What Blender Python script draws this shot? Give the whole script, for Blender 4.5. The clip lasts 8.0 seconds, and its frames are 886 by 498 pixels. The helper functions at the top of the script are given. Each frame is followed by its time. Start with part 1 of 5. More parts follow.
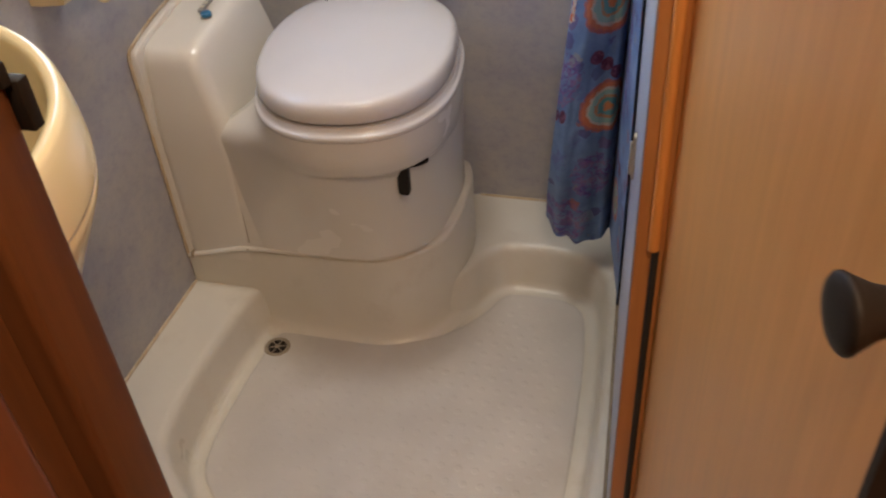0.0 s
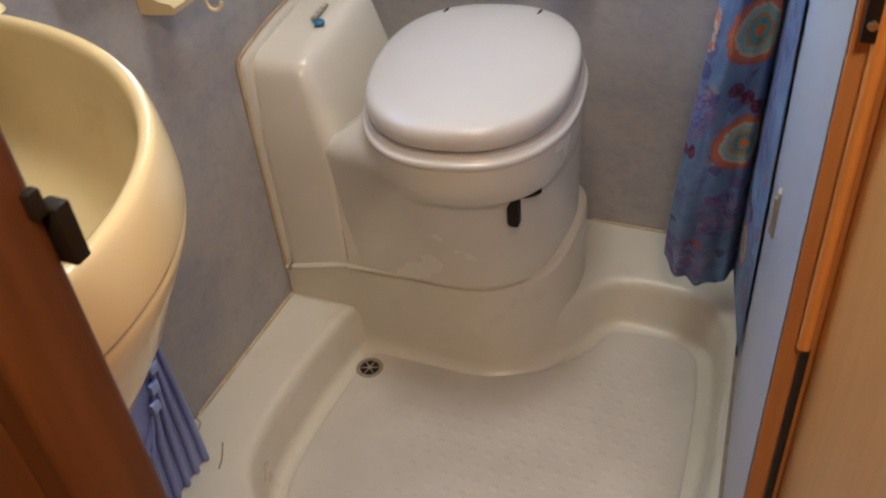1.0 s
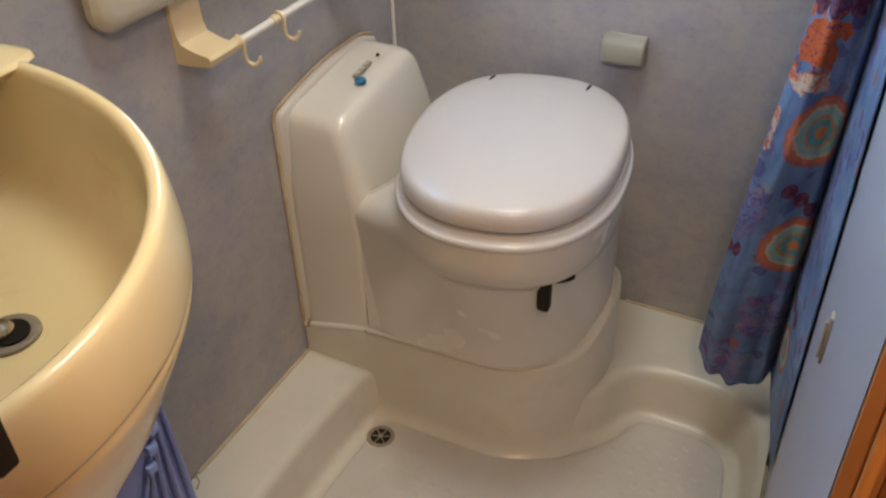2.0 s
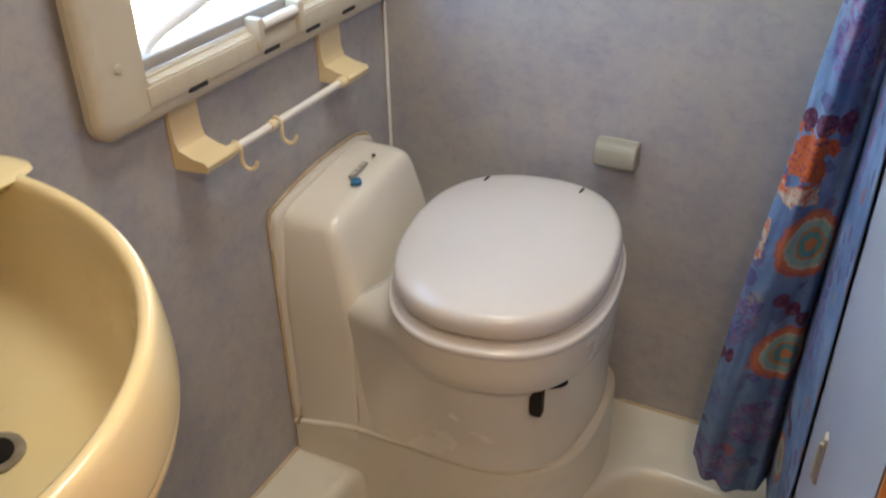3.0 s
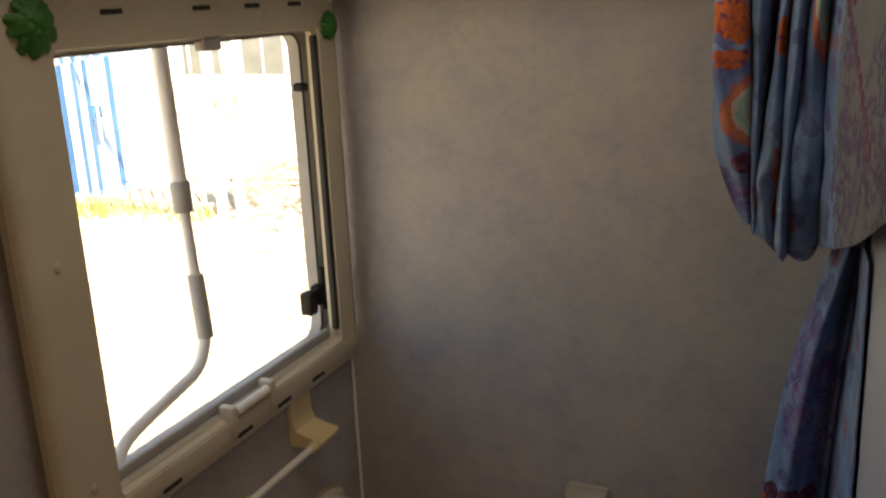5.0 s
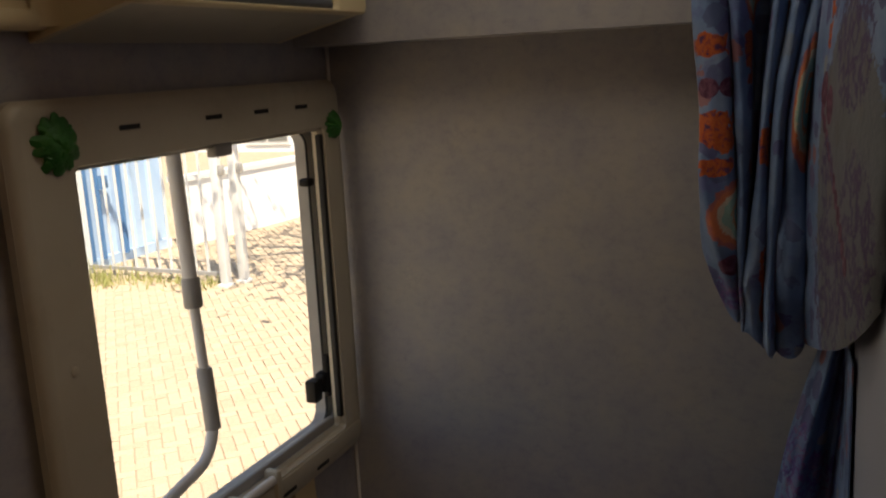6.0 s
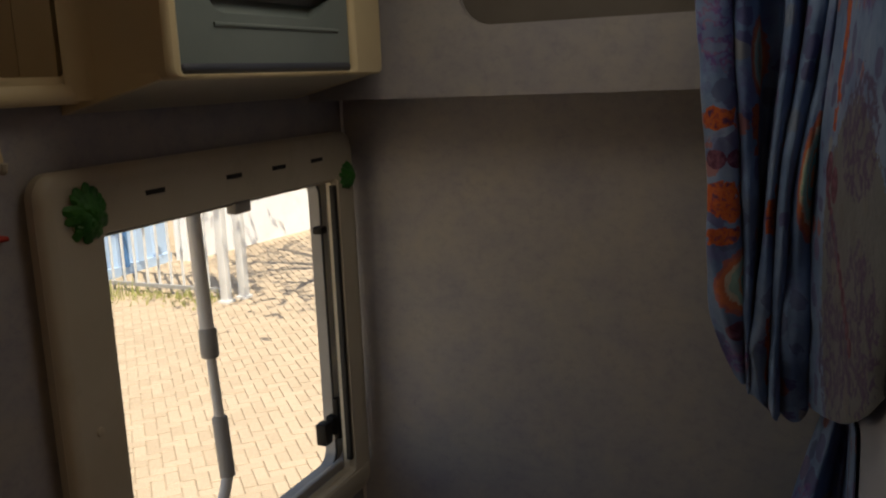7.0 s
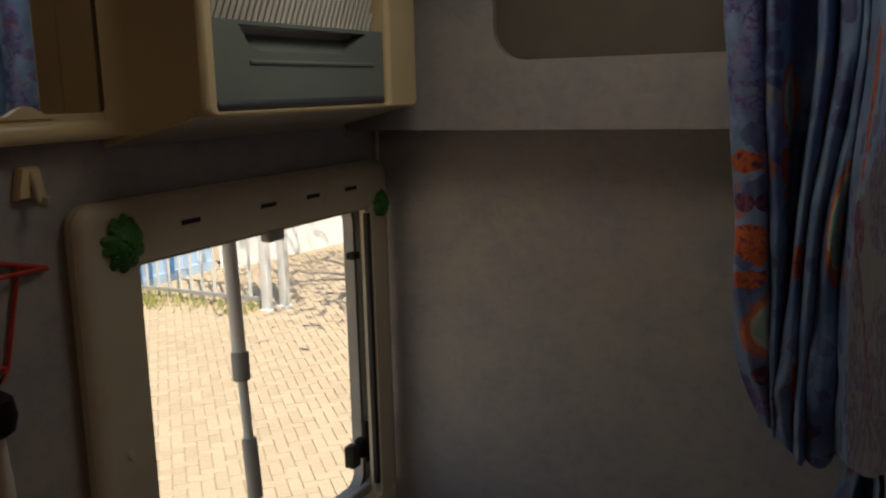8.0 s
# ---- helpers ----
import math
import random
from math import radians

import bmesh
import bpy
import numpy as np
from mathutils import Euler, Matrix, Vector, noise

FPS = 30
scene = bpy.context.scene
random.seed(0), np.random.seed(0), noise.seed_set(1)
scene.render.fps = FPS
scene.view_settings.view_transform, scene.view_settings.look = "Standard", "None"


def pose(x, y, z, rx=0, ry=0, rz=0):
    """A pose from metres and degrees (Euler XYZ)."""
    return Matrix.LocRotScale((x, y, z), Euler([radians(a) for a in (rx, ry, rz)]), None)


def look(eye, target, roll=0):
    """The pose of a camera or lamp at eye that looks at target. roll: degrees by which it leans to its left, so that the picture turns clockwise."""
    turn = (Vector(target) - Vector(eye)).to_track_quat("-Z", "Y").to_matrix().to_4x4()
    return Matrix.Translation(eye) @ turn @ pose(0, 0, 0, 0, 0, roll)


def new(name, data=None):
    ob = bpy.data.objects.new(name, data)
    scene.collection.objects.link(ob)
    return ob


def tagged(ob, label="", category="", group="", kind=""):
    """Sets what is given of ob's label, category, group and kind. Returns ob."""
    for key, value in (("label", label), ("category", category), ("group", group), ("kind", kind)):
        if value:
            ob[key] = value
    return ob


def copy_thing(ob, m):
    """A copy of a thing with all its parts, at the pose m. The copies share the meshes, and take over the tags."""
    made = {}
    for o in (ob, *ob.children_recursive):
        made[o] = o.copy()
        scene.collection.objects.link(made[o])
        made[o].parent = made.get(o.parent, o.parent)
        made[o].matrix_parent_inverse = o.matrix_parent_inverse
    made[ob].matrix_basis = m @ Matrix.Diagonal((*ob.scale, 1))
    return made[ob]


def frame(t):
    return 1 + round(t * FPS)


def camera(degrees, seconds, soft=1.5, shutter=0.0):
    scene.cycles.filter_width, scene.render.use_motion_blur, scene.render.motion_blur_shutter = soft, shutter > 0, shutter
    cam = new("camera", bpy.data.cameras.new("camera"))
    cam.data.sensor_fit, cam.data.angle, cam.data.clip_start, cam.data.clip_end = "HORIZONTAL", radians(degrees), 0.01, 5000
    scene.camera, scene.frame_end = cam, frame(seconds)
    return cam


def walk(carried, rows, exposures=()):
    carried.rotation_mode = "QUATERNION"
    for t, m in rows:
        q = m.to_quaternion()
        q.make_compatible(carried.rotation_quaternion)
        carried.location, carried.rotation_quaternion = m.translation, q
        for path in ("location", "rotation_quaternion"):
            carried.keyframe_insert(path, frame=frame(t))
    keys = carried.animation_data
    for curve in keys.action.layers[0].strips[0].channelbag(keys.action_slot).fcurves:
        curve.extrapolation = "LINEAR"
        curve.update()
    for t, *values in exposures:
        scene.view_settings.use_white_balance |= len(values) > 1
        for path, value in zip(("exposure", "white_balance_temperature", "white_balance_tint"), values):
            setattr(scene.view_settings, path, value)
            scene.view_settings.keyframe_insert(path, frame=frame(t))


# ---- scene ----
cam = camera(53.0, 8.0, soft=2.1, shutter=0.4)
PATH = [
    (0, (0.886, -1.559, 1.24), (0.425, -0.069, -0.012), -4.3),
    (0.5, (0.846, -1.514, 1.232), (0.303, -0.054, -0.023), -5.3),
    (1, (0.841, -1.45, 1.239), (0.172, -0.047, -0.019), -5.6),
    (2.5, (0.803, -1.355, 1.262), (0.038, 0.109, 0.134), -0.9),
    (3, (0.805, -1.348, 1.286), (0.027, 0.163, 0.233), -0.9),
    (3.5, (0.803, -1.34, 1.324), (0.015, 0.233, 0.371), -1.1),
    (4, (0.804, -1.317, 1.392), (0.003, 0.31, 0.547), -1.6),
    (4.5, (0.795, -1.312, 1.457), (0.003, 0.38, 0.743), -1.9),
    (5, (0.789, -1.32, 1.463), (0.0, 0.435, 0.918), -2.5),
    (6.5, (0.811, -1.363, 1.557), (0.009, 0.425, 1.161), -2.9),
    (7, (0.796, -1.374, 1.588), (-0.001, 0.42, 1.206), -2.4),
    (7.5, (0.8, -1.377, 1.612), (-0.025, 0.408, 1.244), -1.7),
    (8, (0.818, -1.374, 1.619), (-0.066, 0.385, 1.266), -1.5),
]

EXPOSURES = [(0.0, 4.3, 6300, 10), (1.0, 4.4, 6150, 6), (3.0, 4.36, 6250, 4), (4.0, 4.04, 6800, 6), (4.5, 3.3, 7250, 7), (5.0, 2.38, 7900, 8), (6.5, 0.95, 7300, 12), (7.0, 0.83, 7300, 10), (8.0, 0.78, 7250, 8)]
walk(cam, [(t, look(eye, target, roll)) for t, eye, target, roll in PATH], EXPOSURES)

# ---- world, sun and lamps ----
SUN_HEIGHT, SUN_TURN = radians(60), radians(135)
world = bpy.data.worlds.new("daylight")
scene.world = world
world.use_nodes = True
wn = world.node_tree
sky = wn.nodes.new("ShaderNodeTexSky")
sky.sky_type, sky.sun_disc, sky.sun_elevation, sky.sun_rotation = "NISHITA", False, SUN_HEIGHT, SUN_TURN
wn.nodes["Background"].inputs["Strength"].default_value = 0.09
wn.links.new(sky.outputs["Color"], wn.nodes["Background"].inputs["Color"])

sun = new("sun", bpy.data.lights.new("sun", "SUN"))
sun.data.energy, sun.data.angle, sun.data.color = 3.6, radians(0.5), (1.0, 0.95, 0.86)
sun_way = Vector((math.sin(SUN_TURN) * math.cos(SUN_HEIGHT), math.cos(SUN_TURN) * math.cos(SUN_HEIGHT), math.sin(SUN_HEIGHT)))
sun.matrix_world = look(sun_way * 20, (0, 0, 0))


def area_lamp(name, eye, target, width, height, watts, colour):
    lamp = new(name, bpy.data.lights.new(name, "AREA"))
    lamp.data.shape, lamp.data.size, lamp.data.size_y = "RECTANGLE", width, height
    lamp.data.energy, lamp.data.color = watts, colour
    lamp.matrix_world = look(eye, target)
    return lamp


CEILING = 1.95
# Unseen roof light, inferred from steep shadows; this lamp stands in for its sky.
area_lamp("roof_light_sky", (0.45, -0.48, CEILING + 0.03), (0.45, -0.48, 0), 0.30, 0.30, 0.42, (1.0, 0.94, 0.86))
# Hall lamp is unseen too, implied by warm edges; placed to reach the basin.
area_lamp("hall_lamp_glow", (1.05, -1.64, CEILING - 0.035), (1.05, -1.64, 0), 0.2, 0.2, 0.78, (1.0, 0.70, 0.43))


# ---- materials ----
def link(tree, a, b):
    tree.links.new(a, b)


def blank(name):
    m = bpy.data.materials.new(name)
    m.use_nodes = True
    return m, m.node_tree, m.node_tree.nodes["Principled BSDF"]


def node(tree, kind, **inputs):
    n = tree.nodes.new(kind)
    for key, value in inputs.items():
        n.inputs[key.replace("_", " ")].default_value = value
    return n


def ramp(tree, source, stops, mode="LINEAR"):
    n = tree.nodes.new("ShaderNodeValToRGB")
    n.color_ramp.interpolation = mode
    while len(n.color_ramp.elements) < len(stops):
        n.color_ramp.elements.new(0.5)
    for e, (at, colour) in zip(n.color_ramp.elements, stops):
        e.position, e.color = at, (*colour, 1)
    link(tree, source, n.inputs["Fac"])
    return n.outputs["Color"]


def blend(tree, fac, a, b, mode="MIX"):
    n = tree.nodes.new("ShaderNodeMix")
    n.data_type, n.blend_type = "RGBA", mode
    for socket, value in ((n.inputs[0], fac), (n.inputs[6], a), (n.inputs[7], b)):
        if isinstance(value, bpy.types.NodeSocket):
            link(tree, value, socket)
        elif isinstance(value, (int, float)):
            socket.default_value = value
        else:
            socket.default_value = (*value, 1)
    return n.outputs[2]


def calc(tree, op, a, b=0.0, c=0.0):
    n = tree.nodes.new("ShaderNodeMath")
    n.operation = op
    for socket, value in zip(n.inputs, (a, b, c)):
        if isinstance(value, bpy.types.NodeSocket):
            link(tree, value, socket)
        else:
            socket.default_value = value
    return n.outputs[0]


def coords(tree, kind="Object", scale=(1, 1, 1), turn=(0, 0, 0)):
    c = tree.nodes.new("ShaderNodeTexCoord")
    m = tree.nodes.new("ShaderNodeMapping")
    m.inputs["Scale"].default_value = scale
    m.inputs["Rotation"].default_value = [radians(a) for a in turn]
    link(tree, c.outputs[kind], m.inputs["Vector"])
    return m.outputs["Vector"]


def noise_at(tree, vector, scale, detail=4.0, rough=0.55):
    n = node(tree, "ShaderNodeTexNoise", Scale=scale, Detail=detail, Roughness=rough)
    link(tree, vector, n.inputs["Vector"])
    return n.outputs["Fac"]


def bump_from(tree, bsdf, height, strength, distance):
    b = node(tree, "ShaderNodeBump", Strength=strength, Distance=distance)
    link(tree, height, b.inputs["Height"])
    link(tree, b.outputs["Normal"], bsdf.inputs["Normal"])


def surface(name, low, high, scale, rough=0.5, rough_swing=0.1, bump=0.1, fine=300.0, metal=0.0, coat=0.0, stain=None, stain_size=6.0):
    """A plain surface: two tones in soft blotches, fine grain in relief and gloss, and stains of another tone."""
    m, t, bsdf = blank(name)
    v = coords(t)
    big, small = noise_at(t, v, scale), noise_at(t, v, fine, 3.0)
    colour = ramp(t, big, [(0.3, low), (0.7, high)])
    if stain:
        dirt = ramp(t, noise_at(t, v, stain_size, 6.0, 0.65), [(0.56, (0, 0, 0)), (0.78, (1, 1, 1))])
        colour = blend(t, calc(t, "MULTIPLY", dirt, 0.55), colour, stain)
    link(t, colour, bsdf.inputs["Base Color"])
    gloss = calc(t, "ADD", calc(t, "MULTIPLY", big, 2 * rough_swing), rough - rough_swing)
    link(t, gloss, bsdf.inputs["Roughness"])
    bsdf.inputs["Metallic"].default_value = metal
    bsdf.inputs["Coat Weight"].default_value = coat
    if bump:
        bump_from(t, bsdf, small, bump, 0.001)
    return m


def wall_vinyl():
    """Printed wallboard: soft lavender clouds, sponged grey dabs and faint bluish veins."""
    m, t, bsdf = blank("wall_vinyl")
    v = coords(t)
    clouds = noise_at(t, v, 11.0, 6.0, 0.66)
    sponge = noise_at(t, coords(t, "Object", (1, 1, 1.4)), 46.0, 7.0, 0.74)
    tone = ramp(t, clouds, [(0.36, (0.338, 0.333, 0.362)), (0.5, (0.380, 0.369, 0.376)), (0.64, (0.414, 0.397, 0.374))])
    dabs = ramp(t, sponge, [(0.36, (0.84, 0.845, 0.87)), (0.5, (0.96, 0.96, 0.965)), (0.64, (1.0, 0.99, 0.97))])
    tone = blend(t, 0.85, tone, dabs, "MULTIPLY")
    for size, width, amount in ((17.0, 0.018, 0.30), (31.0, 0.022, 0.22)):
        strokes = ramp(t, noise_at(t, v, size, 3.0, 0.6), [(0.5 - width, (0, 0, 0)), (0.5, (1, 1, 1)), (0.5 + width, (0, 0, 0))])
        gaps = ramp(t, noise_at(t, v, size * 0.9 + 3.0, 2.0), [(0.52, (0, 0, 0)), (0.6, (1, 1, 1))])
        tone = blend(t, calc(t, "MULTIPLY", calc(t, "MULTIPLY", strokes, gaps), amount), tone, (0.24, 0.245, 0.30))
    link(t, tone, bsdf.inputs["Base Color"])
    bsdf.inputs["Roughness"].default_value = 0.5
    bump_from(t, bsdf, noise_at(t, v, 420.0, 3.0), 0.12, 0.001)
    return m


def wood(name, low, high, rough=0.42, turn=(0, 0, 0)):
    m, t, bsdf = blank(name)
    v = coords(t, "Object", (14, 14, 0.7), turn)
    grain = noise_at(t, v, 6.0, 8.0, 0.62)
    pores = noise_at(t, coords(t, "Object", (60, 60, 3), turn), 9.0, 4.0)
    colour = blend(t, calc(t, "MULTIPLY", pores, 0.25), ramp(t, grain, [(0.32, low), (0.68, high)]), [c * 0.6 for c in low])
    link(t, colour, bsdf.inputs["Base Color"])
    link(t, calc(t, "ADD", calc(t, "MULTIPLY", grain, 0.15), rough - 0.07), bsdf.inputs["Roughness"])
    bump_from(t, bsdf, pores, 0.08, 0.001)
    return m


# printed motifs in metres of cloth: kind, across, down, half width, half height, turn
TAIL_PRINT = [
    ("flower", 0.075, -0.21, 0.06, 0.07, 0), ("flower", 0.03, -0.14, 0.03, 0.04, 0), ("beads", 0.05, -0.335, 0.05, 0.017, 0), ("block", 0.038, -0.385, 0.036, 0.036, 0), ("strip", 0.035, -0.437, 0.036, 0.013, 0),
    ("ring", 0.086, -0.505, 0.052, 0.052, 0), ("strip", 0.008, -0.505, 0.007, 0.035, 0), ("beads", 0.09, -0.610, 0.040, 0.012, 38), ("flower", 0.01, -0.63, 0.035, 0.05, 0),
    ("ring", 0.100, -0.692, 0.052, 0.052, 0), ("beads", 0.008, -0.70, 0.018, 0.014, 0), ("flower", 0.085, -0.83, 0.04, 0.045, 0),
    ("ring", 0.205, -0.875, 0.040, 0.045, 0), ("beads", 0.205, -0.795, 0.035, 0.014, 10), ("flower", 0.035, -0.94, 0.045, 0.055, 0), ("flower", 0.205, -0.60, 0.022, 0.11, 0), ("flower", 0.20, -0.33, 0.02, 0.09, 0),
]
BORDER_PRINT = [
    ("flower", 2.058, -0.20, 0.036, 0.06, 0), ("flower", 2.06, -0.31, 0.04, 0.05, 0), ("block", 2.045, -0.415, 0.02, 0.012, 0), ("beads", 2.05, -0.465, 0.03, 0.012, 0), ("block", 2.045, -0.513, 0.034, 0.022, 0),
    ("block", 2.042, -0.557, 0.022, 0.010, 0), ("ring", 2.085, -0.614, 0.054, 0.042, 0), ("beads", 2.075, -0.672, 0.03, 0.012, 8), ("flower", 2.10, -0.71, 0.07, 0.03, 0),
    ("ring", 2.190, -0.345, 0.030, 0.05, 0), ("block", 2.172, -0.425, 0.012, 0.026, 0), ("ring", 2.335, -0.36, 0.020, 0.06, 0), ("block", 2.325, -0.43, 0.012, 0.02, 0), ("block", 2.305, -0.525, 0.010, 0.03, 0),
]
FOLD_PRINT = [
    ("block", 2.318, -0.705, 0.014, 0.05, 0), ("flower", 2.415, -0.67, 0.022, 0.06, 0), ("flower", 2.43, -0.37, 0.02, 0.05, 0), ("ring", 2.497, -0.485, 0.022, 0.078, 0), ("block", 2.530, -0.37, 0.012, 0.026, 0), ("block", 2.535, -0.735, 0.014, 0.015, 0),
    ("flower", 2.525, -0.64, 0.02, 0.06, 0), ("block", 2.660, -0.33, 0.015, 0.055, 0), ("block", 2.656, -0.412, 0.012, 0.012, 0), ("block", 2.70, -0.20, 0.035, 0.05, 0), ("flower", 2.78, -0.25, 0.09, 0.06, 0), ("pale", 2.785, -0.585, 0.150, 0.20, 0),
    ("bloom", 2.710, -0.665, 0.085, 0.075, 0), ("bloom", 2.83, -0.60, 0.07, 0.085, 0), ("beads", 2.675, -0.475, 0.040, 0.020, 20), ("beads", 2.73, -0.555, 0.110, 0.010, 40), ("bloom", 2.80, -0.42, 0.08, 0.06, 0), ("bloom", 2.69, -0.555, 0.035, 0.04, 0), ("ring", 2.86, -0.735, 0.060, 0.04, 0),
]


def curtain_cloth():
    """Printed cotton: a blue ground with purple clouds, ringed shells, orange blocks, beads and scribbled flowers."""
    m, t, bsdf = blank("printed_curtain_cloth")
    uv = coords(t, "UV")
    clouds = noise_at(t, uv, 11.0, 5.0, 0.6)
    ground = ramp(t, clouds, [(0.3, (0.085, 0.16, 0.33)), (0.5, (0.15, 0.25, 0.46)), (0.72, (0.25, 0.36, 0.56))])
    bloom = ramp(t, noise_at(t, uv, 17.0, 6.0, 0.7), [(0.54, (0, 0, 0)), (0.64, (1, 1, 1))])
    ground = blend(t, calc(t, "MULTIPLY", bloom, 0.55), ground, (0.12, 0.10, 0.30))
    dabs = node(t, "ShaderNodeTexVoronoi", Scale=34.0, Randomness=1.0)
    link(t, uv, dabs.inputs["Vector"])
    cell = t.nodes.new("ShaderNodeSeparateColor")
    link(t, dabs.outputs["Color"], cell.inputs[0])
    near = calc(t, "LESS_THAN", calc(t, "ADD", dabs.outputs["Distance"], calc(t, "MULTIPLY", noise_at(t, uv, 150.0, 4.0, 0.7), 0.5)), 0.74)
    hue = ramp(t, cell.outputs[0], [(0.0, (0.07, 0.05, 0.18)), (0.34, (0.15, 0.09, 0.22)), (0.52, (0.08, 0.10, 0.22)), (0.70, (0.22, 0.27, 0.36)), (0.78, (0.38, 0.10, 0.045)), (0.93, (0.30, 0.30, 0.27))], "CONSTANT")
    ground = blend(t, calc(t, "MULTIPLY", calc(t, "MULTIPLY", near, calc(t, "GREATER_THAN", cell.outputs[1], 0.55)), 0.68), ground, hue)
    split = t.nodes.new("ShaderNodeSeparateXYZ")
    link(t, uv, split.inputs[0])
    wobble = calc(t, "MULTIPLY", calc(t, "SUBTRACT", noise_at(t, uv, 95.0, 5.0, 0.75), 0.5), 0.42)
    sway = calc(t, "MULTIPLY", calc(t, "SUBTRACT", noise_at(t, uv, 42.0, 2.0, 0.5), 0.47), 2.6)
    speck = noise_at(t, uv, 85.0, 4.0, 0.65)
    scribble = ramp(t, noise_at(t, uv, 62.0, 3.0, 0.55), [(0.44, (0, 0, 0)), (0.49, (1, 1, 1)), (0.53, (1, 1, 1)), (0.57, (0, 0, 0))])
    daub = ramp(t, noise_at(t, uv, 38.0, 3.0, 0.6), [(0.44, (0, 0, 0)), (0.48, (1, 1, 1)), (0.55, (1, 1, 1)), (0.60, (0, 0, 0))])
    petal = ramp(t, noise_at(t, uv, 40.0, 3.0), [(0.42, (0.10, 0.05, 0.25)), (0.52, (0.20, 0.09, 0.28)), (0.62, (0.27, 0.17, 0.29))])
    blocks = ramp(t, speck, [(0.38, (0.10, 0.03, 0.10)), (0.44, (0.48, 0.08, 0.02)), (0.54, (0.56, 0.135, 0.03)), (0.60, (0.34, 0.06, 0.04)), (0.66, (0.14, 0.05, 0.14))])
    strips = ramp(t, speck, [(0.42, (0.58, 0.13, 0.05)), (0.55, (0.58, 0.50, 0.40))])
    bead = ramp(t, speck, [(0.46, (0.085, 0.015, 0.055)), (0.62, (0.20, 0.075, 0.14))])
    for kind, cu, cv, hu, hv, turn in TAIL_PRINT + BORDER_PRINT + FOLD_PRINT:
        ca, sa = math.cos(radians(turn)), math.sin(radians(turn))
        dx, dy = calc(t, "SUBTRACT", split.outputs[0], cu), calc(t, "SUBTRACT", split.outputs[1], cv)
        if turn:
            dx, dy = calc(t, "MULTIPLY_ADD", dx, ca, calc(t, "MULTIPLY", dy, -sa)), calc(t, "MULTIPLY_ADD", dx, sa, calc(t, "MULTIPLY", dy, ca))
        px, py = calc(t, "MULTIPLY", dx, 1 / hu), calc(t, "MULTIPLY", dy, 1 / hv)
        if kind in ("ring", "flower", "bloom", "pale"):
            d = calc(t, "SQRT", calc(t, "MULTIPLY_ADD", px, px, calc(t, "MULTIPLY", py, py)))
            d = calc(t, "ADD", d, wobble if kind not in ("flower", "bloom") else calc(t, "MULTIPLY", wobble, 2.5))
        else:
            if kind == "beads":
                count = max(2, round(hu / hv))
                px = calc(t, "SUBTRACT", calc(t, "MULTIPLY", calc(t, "FRACT", calc(t, "MULTIPLY_ADD", px, count / 2, count / 2)), 2.0), 1.0)
                inside = calc(t, "LESS_THAN", calc(t, "ABSOLUTE", dx), hu)
            d = calc(t, "MAXIMUM", calc(t, "ABSOLUTE", px), calc(t, "ABSOLUTE", py))
            d = calc(t, "ADD", d, calc(t, "ADD", calc(t, "MULTIPLY", wobble, 1.4), sway))
            if kind == "beads":
                d = calc(t, "ADD", calc(t, "SQRT", calc(t, "MULTIPLY_ADD", px, px, calc(t, "MULTIPLY", py, py))), calc(t, "MULTIPLY", wobble, 0.8))
        on = calc(t, "LESS_THAN", d, 1.0)
        if kind == "beads":
            on = calc(t, "MULTIPLY", on, inside)
        if kind == "ring":
            colour = ramp(t, d, [(0.0, (0.62, 0.22, 0.08)), (0.17, (0.12, 0.34, 0.34)), (0.36, (0.50, 0.24, 0.12)), (0.46, (0.28, 0.47, 0.42)), (0.66, (0.55, 0.50, 0.40)), (0.75, (0.55, 0.17, 0.08)), (0.90, (0.40, 0.13, 0.12))], "CONSTANT")
        elif kind == "flower":
            colour, on = petal, calc(t, "MULTIPLY", on, calc(t, "ADD", calc(t, "MULTIPLY", scribble, 0.72), 0.16))
        elif kind == "bloom":
            colour, on = (0.07, 0.045, 0.135), calc(t, "MULTIPLY", on, calc(t, "ADD", calc(t, "MULTIPLY", daub, 0.78), 0.10))
        elif kind == "pale":
            colour, on = (0.145, 0.15, 0.145), calc(t, "MULTIPLY", on, 0.85)
        else:
            colour = {"block": blocks, "strip": strips, "beads": bead}[kind]
        ground = blend(t, on, ground, colour)
    ground = blend(t, 1.0, ground, (0.86, 0.86, 0.86), "MULTIPLY")
    link(t, ground, bsdf.inputs["Base Color"])
    bsdf.inputs["Roughness"].default_value = 0.82
    bsdf.inputs["Sheen Weight"].default_value = 0.03
    bump_from(t, bsdf, calc(t, "ADD", noise_at(t, uv, 14.0, 5.0, 0.6), calc(t, "MULTIPLY", noise_at(t, uv, 260.0, 3.0), 0.04)), 0.35, 0.02)
    return m


def glass(name, tint, rough=0.0):
    m, t, bsdf = blank(name)
    bsdf.inputs["Base Color"].default_value = (*tint, 1)
    bsdf.inputs["Roughness"].default_value = rough
    bsdf.inputs["Transmission Weight"].default_value = 1.0
    bsdf.inputs["IOR"].default_value = 1.49
    return m


